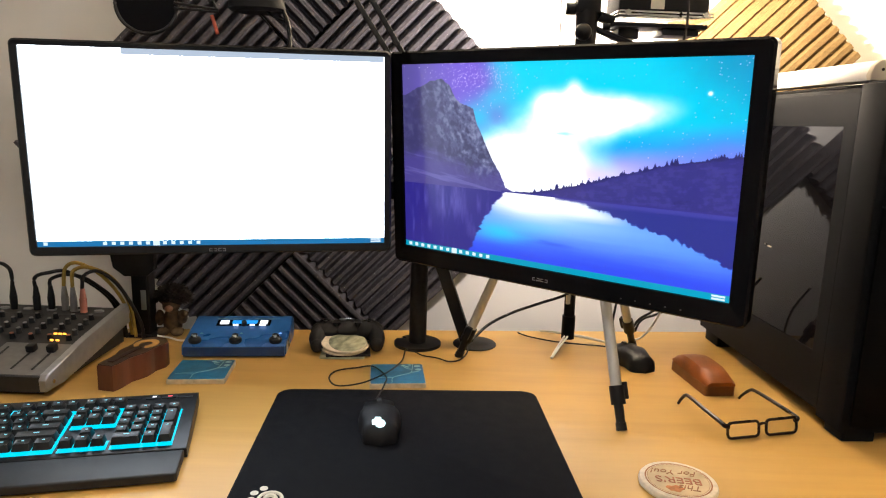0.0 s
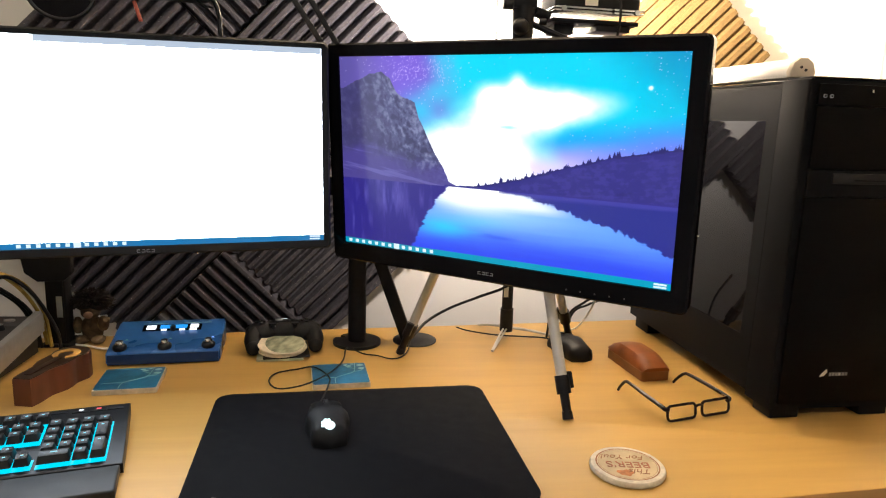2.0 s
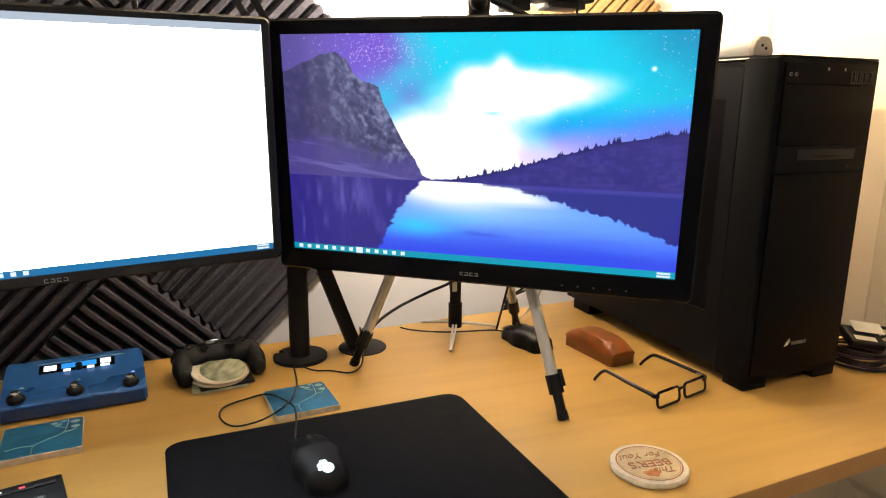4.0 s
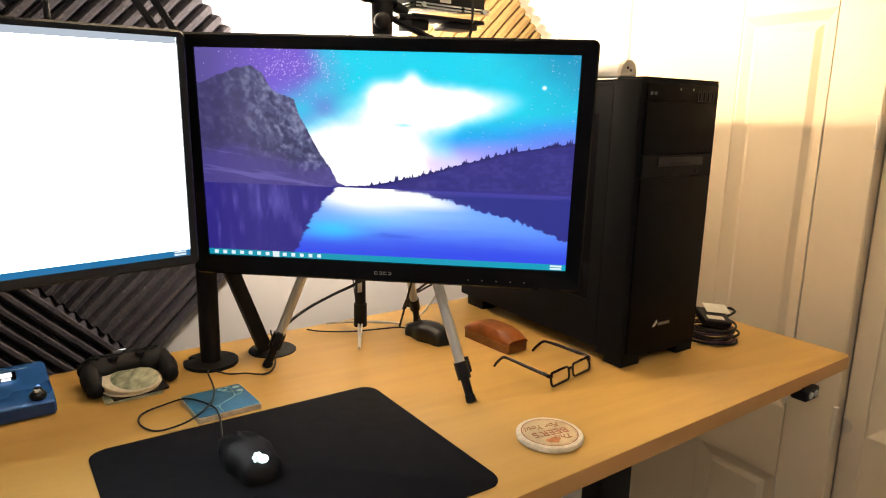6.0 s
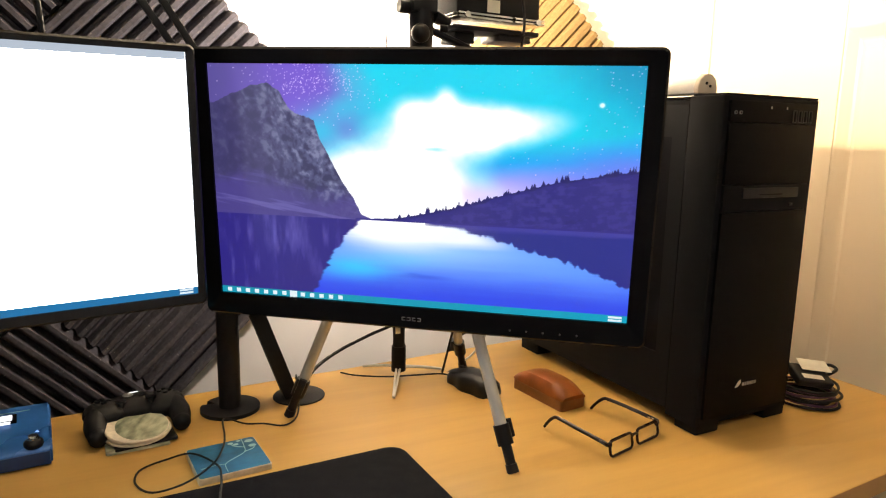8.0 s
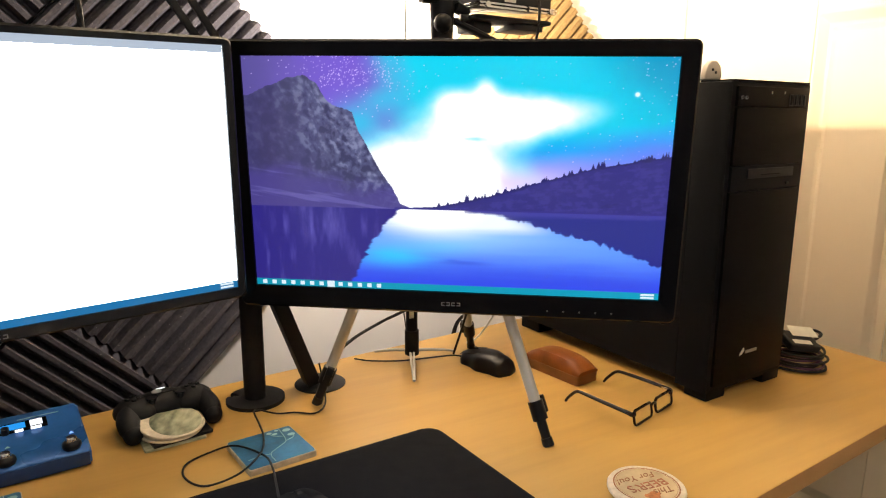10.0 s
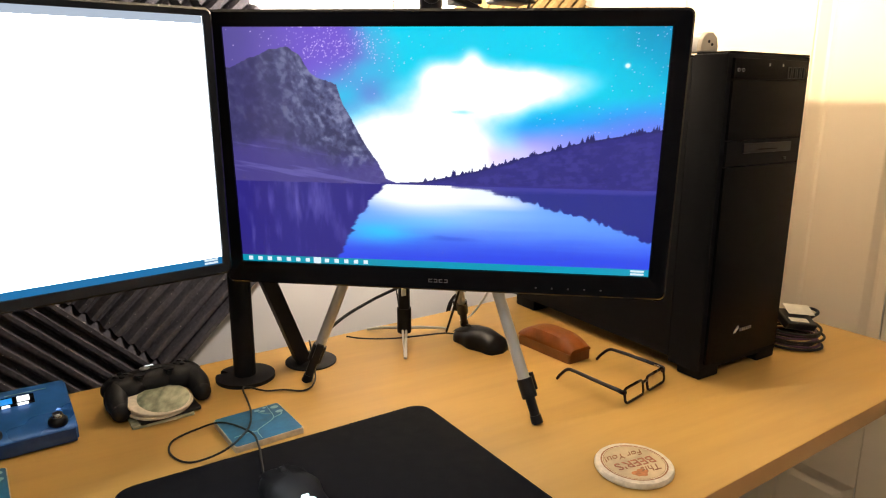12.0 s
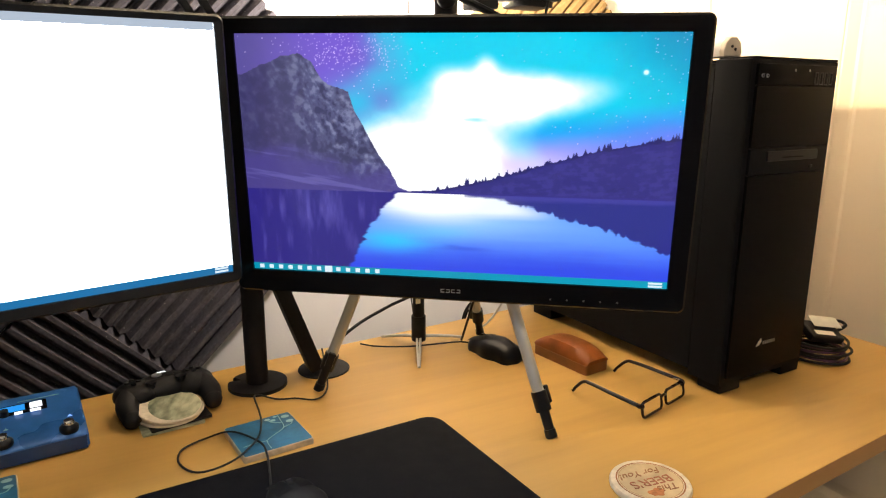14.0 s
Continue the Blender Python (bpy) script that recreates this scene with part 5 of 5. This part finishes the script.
for x, mm in ((-0.070, M_PRINT), (0.004, M_PRINT), (0.078, M_LEDBLUE)):
    bm = B()
    slab(bm, [(x - 0.003, 0.010), (x + 0.003, 0.010), (x, 0.0145)], 0.0002, 0.0007, m=face)
    part("arrow_mark", bm, mm, ped, smooth=0)
for x0, w, y in ((-0.030, 0.045, 0.069), (0.045, 0.05, 0.069)):
    bm = B()
    box(bm, (x0, y, 0.0005), (w, 0.0012, 0.0006), m=face)
    part("printed_bar", bm, M_PRINT, ped, smooth=0)

# ---- game controller and a pile of coasters ----
gp = thing("game_controller", "black wireless game controller lying on the desk", "game controller", pose(-0.183, 1.385, DESK, 0, 0, 8) @ Matrix.Scale(0.86, 4))
bm = B()
ball(bm, (0, 0.010, 0.036), (0.066, 0.034, 0.022))
ball(bm, (-0.046, 0.004, 0.035), (0.038, 0.036, 0.0225))
ball(bm, (0.046, 0.004, 0.035), (0.038, 0.036, 0.0225))
part("body", bm, M_MATTBLACK, gp)
for s in (-1, 1):
    bm = B()
    tube(bm, [(s * 0.052, 0.020, 0.034), (s * 0.060, -0.005, 0.033), (s * 0.067, -0.030, 0.027), (s * 0.066, -0.052, 0.018)], lambda f: 0.0215 - 0.0065 * f ** 2, seg=18)
    ball(bm, (s * 0.066, -0.052, 0.0175), (0.0155, 0.015, 0.0165))
    part("grip", bm, M_MATTBLACK, gp)
    bm = B()
    lathe(bm, [(0.006, 0.0), (0.005, 0.008), (0.009, 0.010), (0.0085, 0.012), (0.005, 0.0115)], 20, (s * 0.024, -0.012, 0.047))
    part("thumb_stick", bm, M_BLACK, gp)
    bm = B()
    box(bm, (s * 0.048, 0.036, 0.040), (0.026, 0.012, 0.010), 0.004, 3)
    part("shoulder_button", bm, M_BLACK, gp)
    for dx, dy in ((0, 0.009), (0, -0.009), (0.009, 0), (-0.009, 0)):
        bm = B()
        lathe(bm, [(0.0042, 0.0), (0.0042, 0.0025), (0.0036, 0.003)], 14, (s * 0.050 + dx, 0.006 + dy, 0.0565))
        part("face_button", bm, M_BLACK, gp)
bm = B()
box(bm, (0.0, 0.010, 0.0575), (0.034, 0.018, 0.002), 0.001)
part("touch_pad", bm, M_BLACK, gp)
bm = B()
box(bm, (0.002, 0.030, 0.0537), (0.015, 0.006, 0.003), 0.001, m=pose(0, 0, 0))
part("light_bar", bm, M_LEDWHITE, gp, "small lit white bar")
bm = B()
lathe(bm, [(0.0085, 0.0), (0.0085, 0.0012), (0.0070, 0.0018)], 24, (-0.010, 0.010, 0.0583))
part("home_button", bm, M_GREYMETAL, gp, "round silver button")
bm = B()
box(bm, (0.0, -0.0175, 0.036), (0.058, 0.003, 0.004), 0.001)
part("trim", bm, M_GREYMETAL, gp)
for k, (dx, dy, rz) in enumerate(((-0.004, -0.001, 4), (0.004, 0.002, 9))):
    bm = B()
    slab(bm, round_rect(0.084, 0.084, 0.003, 3), 0.0, 0.0036, 0.0006)
    single("square_coaster", bm, (M_CARD, M_BLACK)[k], "thin square printed coaster in a pile", "coaster", pose(-0.180 + dx, 1.345 + dy, DESK + 0.0037 * k, 0, 0, rz), "pile of coasters")
for k in range(3):
    mat_pose = pose((-0.182, -0.179, -0.182)[k], 1.340 - 0.001 * k, DESK + (0.0078, 0.0122, 0.0190)[k], (0, 0, 7)[k], (0, 0, -5)[k], 30 * k)
    rm = thing("round_mat", "round cream coaster with a dark green print on a pile", "coaster", mat_pose, "pile of coasters")
    bm = B()
    lathe(bm, [(0.0425, 0.0), (0.0437, 0.001), (0.0437, 0.0030), (0.0427, 0.0038)], 48)
    part("disc", bm, M_STONE, rm)
    bm = B()
    slab(bm, [(0.006 + 0.0355 * math.cos(a), 0.0395 * math.sin(a) + 0.001 * noise.noise((3 * math.cos(a), 3 * math.sin(a), k))) for a in np.linspace(0, 2 * math.pi, 48, endpoint=False)], 0.0036, 0.0042, m=pose(0, 0, 0, 0, 0, -30 * k))
    part("printed_face", bm, M_CARD, rm, "mottled green printed face")

# ---- guitar-shaped box and doll ----
gb = thing("guitar_box", "red-brown wooden guitar-shaped box standing on its flat back", "wooden box", pose(-0.520, 1.197, DESK, 0, 0, -11) @ Matrix.Scale(0.82, 4))
bm = B()
half = []
for k in range(25):
    f = k / 24
    y = -0.092 + 0.180 * f
    w = float(np.interp(f, (0, 0.10, 0.30, 0.45, 0.56, 0.66, 0.80, 0.93, 1.0), (0.017, 0.020, 0.019, 0.030, 0.031, 0.028, 0.036, 0.030, 0.014)))
    half.append((w, y))
out = half + [(-w, y) for w, y in reversed(half)]
slab(bm, out, 0.0, 0.052, 0.003)
part("body", bm, M_MAHOGANY, gb)
bm = B()
slab(bm, [(w * 0.93, y * 0.985) for w, y in half] + [(-w * 0.93, y * 0.985) for w, y in reversed(half)], 0.0515, 0.0535)
lid = part("lid", bm, M_DARKWOOD, gb, "dark wooden top")
bm = B()
ring = []
for a in np.linspace(radians(-60), radians(240), 26):
    ring.append((0.024 * math.cos(a), 0.040 + 0.028 * math.sin(a)))
for a in np.linspace(radians(240), radians(-60), 26):
    ring.append((0.013 * math.cos(a), 0.038 + 0.016 * math.sin(a)))
slab(bm, ring, 0.0535, 0.0555, 0.0006)
part("inlay", bm, M_YELLOWWOOD, gb, "yellow wooden ring inlay")
bm = B()
box(bm, (0, -0.030, 0.0545), (0.012, 0.09, 0.0025), 0.0006)
part("fingerboard", bm, M_DARKWOOD, gb)

bm = B()
for c, s in (((0, 0, 0.026), (0.020, 0.016, 0.027)), ((0, -0.004, 0.062), (0.018, 0.017, 0.017)), ((-0.014, -0.012, 0.007), (0.012, 0.017, 0.008)), ((0.014, -0.012, 0.007), (0.012, 0.017, 0.008)),
             ((-0.023, -0.007, 0.034), (0.009, 0.010, 0.017)), ((0.024, -0.010, 0.038), (0.010, 0.009, 0.015)), ((0.030, -0.014, 0.046), (0.008, 0.007, 0.007))):
    ball(bm, c, s, 18, 12)
skin_from = len(bm.faces)
ball(bm, (0.002, -0.022, 0.058), (0.0085, 0.008, 0.0065), 14, 10)
hair_from = len(bm.faces)
ball(bm, (0, 0.003, 0.078), (0.030, 0.024, 0.022), 18, 12)
for k in range(900):
    a, b = random.uniform(0, 2 * math.pi), random.uniform(-0.35, 1.0)
    d = Vector((math.cos(a) * math.sqrt(1 - b * b), math.sin(a) * math.sqrt(1 - b * b), b))
    p0 = Vector((0.030 * d.x, 0.003 + 0.024 * d.y, 0.078 + 0.022 * d.z))
    if d.y < -0.5 and d.z < 0.0:
        continue
    p1 = p0 + d * random.uniform(0.003, 0.011) + Vector((random.uniform(-0.005, 0.005), random.uniform(-0.005, 0.005), -0.004))
    rod(bm, p0 - d * 0.003, p1, 0.0019, 0.0006, 4)
for v in bm.verts:
    v.co += 0.0012 * noise.noise_vector(v.co * 160)
doll = single("doll", bm, M_DOLL, "small shaggy dark-haired doll with a khaki body sitting on the desk", "doll", pose(-0.548, 1.425, DESK))
doll.data.materials.append(M_DOLLSKIN)
doll.data.materials.append(M_DOLLHAIR)
for k, f in enumerate(doll.data.polygons):
    f.material_index = 0 if k < skin_from else 1 if k < hair_from else 2

# ---- the mixing desk with its plugs ----
MIX = pose(-0.606, 1.094, DESK, 0, 0, -1)
MIX_DEEP, MIX_HIGH = 0.76, 0.86
mx = thing("audio_mixer", "small grey audio mixer with knobs, faders and silver side cheeks", "audio mixer", MIX @ Matrix.Diagonal((1, MIX_DEEP, MIX_HIGH, 1)))
MWD, MDP = 0.36, 0.335
prof = [(0.0, 0.006), (0.0, 0.036), (0.135, 0.060), (0.240, 0.079), (0.262, 0.083), (0.330, 0.085), (MDP, 0.081), (MDP, 0.006)]
bm = B()
a_ = [bm.verts.new((-0.012, y, z)) for y, z in prof]
b_ = [bm.verts.new((-MWD, y, z)) for y, z in prof]
for k in range(len(prof)):
    bm.faces.new((a_[k], a_[(k + 1) % 8], b_[(k + 1) % 8], b_[k]))
bm.faces.new(a_)
bm.faces.new(b_)
part("housing", bm, M_MIXDARK, mx, smooth=0)
for x in (0.0, -MWD - 0.012):
    bm = B()
    ch = [(-0.010, 0.012), (-0.012, 0.034), (-0.004, 0.044), (0.140, 0.070), (0.335, 0.095), (0.342, 0.088), (0.342, 0.050), (0.05, 0.012)]
    slab(bm, ch, -0.006, 0.006, 0.003, m=Matrix.Translation((x - 0.006, 0, 0)) @ Matrix(((0, 0, 1, 0), (1, 0, 0, 0), (0, 1, 0, 0), (0, 0, 0, 1))))
    cheek = part("side_cheek", bm, M_GREYMETAL, mx, "silver metal end cheek")
    bm = B()
    rod(bm, (x + (0.0 if x == 0 else -0.012), 0.012, 0.026), (x + (0.0012 if x == 0 else -0.0132), 0.012, 0.026), 0.004, seg=12)
    part("screw", bm, M_CHROME, cheek)
mixface = lambda x, y: Vector((x, y, float(np.interp(y, [p[0] for p in prof[1:6]], [p[1] for p in prof[1:6]]))))
tl = pose(0, 0, 0, math.degrees(math.atan2(0.024, 0.135)))
bm = B()
for x0, w in ((-0.075, 0.115), (-0.24, 0.19)):
    box(bm, (x0, 0.0, 0.0), (w, 0.126, 0.002), m=Matrix.Translation(mixface(0, 0.068)) @ tl)
part("fader_plate", bm, M_MIXER, mx, smooth=0)
for k in range(9):
    x = -0.040 - 0.034 * k - (0.012 if k > 1 else 0)
    bm = B()
    p = mixface(x, 0.068)
    box(bm, (0, 0, 0.0016), (0.0028, 0.086, 0.0014), m=Matrix.Translation(p) @ tl)
    slot = part("fader_slot", bm, M_BLACK, mx, smooth=0)
    bm = B()
    q = mixface(x, (0.100, 0.098, 0.060, 0.105, 0.09, 0.1, 0.1, 0.1, 0.1)[k])
    box(bm, (0, 0, 0.008), (0.014, 0.018, 0.014), 0.003, m=Matrix.Translation(q) @ tl)
    part("fader_cap", bm, (M_BLACK, M_BLACK, M_BLACK, M_KNOBWHITE)[k % 4], slot, "rounded fader cap")
for r in range(5):
    for k in range(10):
        x, y = -0.034 - 0.033 * k, 0.150 + 0.024 * r
        bm = B()
        p = mixface(x, y)
        rod(bm, p, p + tl @ Vector((0, 0, 0.011)), 0.0056, 0.0044, 12)
        kn = part("knob", bm, M_MIXDARK if r % 2 else M_BLACK, mx)
        bm = B()
        rod(bm, p + tl @ Vector((0, 0, 0.011)), p + tl @ Vector((0, 0, 0.0125)), 0.0038, 0.0032, 10)
        part("cap", bm, M_KNOBRED if r == 0 else M_GREYMETAL if r == 2 else M_MIXER, kn, "orange cap" if r == 0 else "grey cap")
for x, y in ((-0.046, 0.168), (-0.054, 0.168), (-0.046, 0.140), (-0.056, 0.140), (-0.062, 0.168)):
    bm = B()
    p = mixface(x, y)
    box(bm, (p.x, p.y - 0.008, p.z + 0.006), (0.006, 0.003, 0.004), 0.001)
    part("led", bm, M_LEDAMBER, mx, "glowing amber light")
for k in range(7):
    x = -0.04 - 0.045 * k
    bm = B()
    lathe(bm, [(0.009, 0.0), (0.009, 0.003), (0.006, 0.0035)], 16, (x, 0.295, 0.0845))
    part("socket", bm, M_GREYMETAL, mx)
plugs = ((-0.085, 0.290, M_GREYMETAL, M_YELLOW, [(0, 0, 0.05), (0.004, 0.0, 0.078), (0.030, 0.012, 0.082), (0.062, 0.032, 0.055), (0.075, 0.06, 0.0), (0.08, 0.07, -0.07)]),
         (-0.105, 0.298, M_GREYMETAL, M_YELLOW, [(0, 0, 0.05), (0.006, 0.0, 0.082), (0.030, 0.004, 0.090), (0.07, 0.016, 0.06), (0.088, 0.05, 0.0), (0.09, 0.07, -0.07)]),
         (-0.063, 0.282, M_SALMON, M_CABLE, [(0, 0, 0.05), (0.002, 0.006, 0.070), (0.022, 0.022, 0.074), (0.050, 0.04, 0.04), (0.075, 0.06, -0.03), (0.08, 0.065, -0.08)]),
         (-0.130, 0.296, M_BLACK, M_CABLE, [(0, 0, 0.04), (0.0, 0.004, 0.058), (0.03, 0.012, 0.066), (0.06, 0.03, 0.05), (0.10, 0.05, 0.0), (0.11, 0.06, -0.07)]),
         (-0.155, 0.290, M_BLACK, M_CABLE, [(0, 0, 0.04), (0.0, 0.0, 0.062), (0.02, 0.008, 0.070), (0.05, 0.03, 0.066), (0.11, 0.055, 0.01), (0.13, 0.065, -0.07)]),
         (-0.200, 0.292, M_BLACK, M_CABLE, [(0, 0, 0.04), (-0.002, 0.0, 0.075), (-0.03, 0.008, 0.085), (-0.07, 0.03, 0.06), (-0.09, 0.055, 0.0), (-0.1, 0.065, -0.07)]))
for x, y, ms_, mc, pts in plugs:
    pl = thing("audio_plug", "jack plug and its cable standing in the mixer", "cable", MIX @ pose(x, y * MIX_DEEP, 0.0855 * MIX_HIGH), "plugs in the mixer")
    bm = B()
    rod(bm, (0, 0, 0.0), (0, 0, 0.026), 0.0062, 0.0066, 14)
    rod(bm, (0, 0, 0.026), (0, 0, 0.046), 0.0062, 0.0036, 14)
    part("sleeve", bm, ms_, pl)
    bm = B()
    tube(bm, [(0, 0, 0.038)] + pts, 0.0034)
    part("lead", bm, mc, pl)

# ---- microphone and boom arms above the monitors ----
mic = thing("microphone", "black studio microphone with a round pop filter on a boom arm", "microphone", pose(-0.474, 1.205, 1.360) @ Matrix.Scale(0.86, 4))
bm = B()
m = pose(0, 0, 0, 82, 0, 16)
aa = np.linspace(0, 2 * math.pi, 41)
tube(bm, [m @ Vector((0.052 * math.cos(a), 0.052 * math.sin(a), 0)) for a in aa], 0.0035, steps=1, smooth=False)
pop = part("filter_ring", bm, M_BLACK, mic)
bm = B()
slab(bm, [(0.050 * math.cos(a), 0.050 * math.sin(a)) for a in aa[:-1]], -0.0015, 0.0015, m=m)
part("filter_cloth", bm, M_PAD, pop, "black mesh cloth")
bm = B()
rod(bm, (0.012, 0.06, 0.0), (0.045, 0.065, 0.12), 0.024, seg=24)
part("mic_body", bm, M_MATTBLACK, mic)
bm = B()
for p0, p1 in (((0.05, 0.0, 0.005), (0.125, 0.02, -0.002)), ((0.05, 0.0, -0.004), (0.125, 0.02, -0.006)), ((0.08, 0.02, 0.10), (0.122, 0.02, -0.004)), ((0.075, 0.04, 0.10), (0.110, 0.02, 0.008))):
    rod(bm, p0, p1, 0.0025, seg=8)
part("shock_mount", bm, M_BLACK, mic)
bm = B()
rod(bm, (0.112, 0.02, -0.012), (0.122, 0.02, -0.045), 0.0035, seg=10)
part("red_sleeve", bm, M_RED, mic, "red sleeved stub")
bm = B()
tube(bm, [(0.06, 0.07, 0.09), (0.10, 0.08, 0.22), (0.12, 0.09, 0.42), (0.06, 0.12, 0.7)], 0.006)
part("boom", bm, M_BLACK, mic)

lm = thing("clip_lamp", "dark hood on a thin bent arm hanging above the monitor", "lamp", pose(-0.306, 1.225, 1.356) @ Matrix.Scale(0.88, 4))
bm = B()
lathe(bm, [(0.045, 0.0), (0.052, 0.006), (0.048, 0.035), (0.02, 0.055), (0.008, 0.06)], 32, flat=0.7)
part("hood", bm, M_MATTBLACK, lm)
bm = B()
tube(bm, [(0.0, 0.0, 0.055), (0.03, 0.0, 0.03), (0.052, 0.0, -0.005), (0.058, 0.0, -0.03), (0.060, 0.0, -0.065), (0.066, 0.01, -0.10), (0.07, -0.005, -0.16)], 0.0042)
tube(bm, [(0.0, -0.01, 0.02), (0.03, -0.01, -0.006), (0.05, -0.005, -0.012)], 0.002)
part("arm", bm, M_BLACK, lm)
bm = B()
tube(bm, [(0.0, 0.0, 0.055), (-0.01, 0.02, 0.2), (0.0, 0.05, 0.45), (0.05, 0.1, 0.7)], 0.004)
part("cord", bm, M_CABLE, lm)

ba = thing("boom_arm", "black twin-bar spring boom arm rising behind the monitors", "boom arm", pose(0, 0, 0))
for x0, x1 in ((-0.1055, -0.1615), (-0.0795, -0.132)):
    d = Vector((x1 - x0, 0.0, 0.084)).normalized()
    p0 = Vector((x0, 1.352, 1.311))
    bm = B()
    box(bm, (0, 0, 0), (0.010, 0.010, 0.56), 0.0015, m=Matrix.Translation(p0 + d * 0.13) @ d.to_track_quat("Z", "Y").to_matrix().to_4x4())
    part("bar", bm, M_BLACK, ba)
bm = B()
box(bm, (0.008, 1.355, 1.165), (0.05, 0.03, 0.05), 0.006)
rod(bm, (0.008, 1.37, 1.14), (-0.030, 1.388, 1.06), 0.013, seg=18)
part("elbow", bm, M_BLACK, ba)

hk = thing("cable_ring", "small white ring clip on a dark foam tile", "clip", pose(-0.935, YB - 0.050, 1.078))
bm = B()
tube(bm, [(0.014 * math.cos(a), 0, 0.012 * math.sin(a)) for a in np.linspace(0, 2 * math.pi, 25)], 0.0038, steps=1, smooth=False)
part("ring", bm, M_WHITE, hk)
bm = B()
ball(bm, (0, 0.004, 0), (0.009, 0.006, 0.008), 16, 10)
rod(bm, (0, 0.0, 0), (0, 0.05, 0), 0.003, seg=8)
part("stud", bm, M_BLACK, hk)
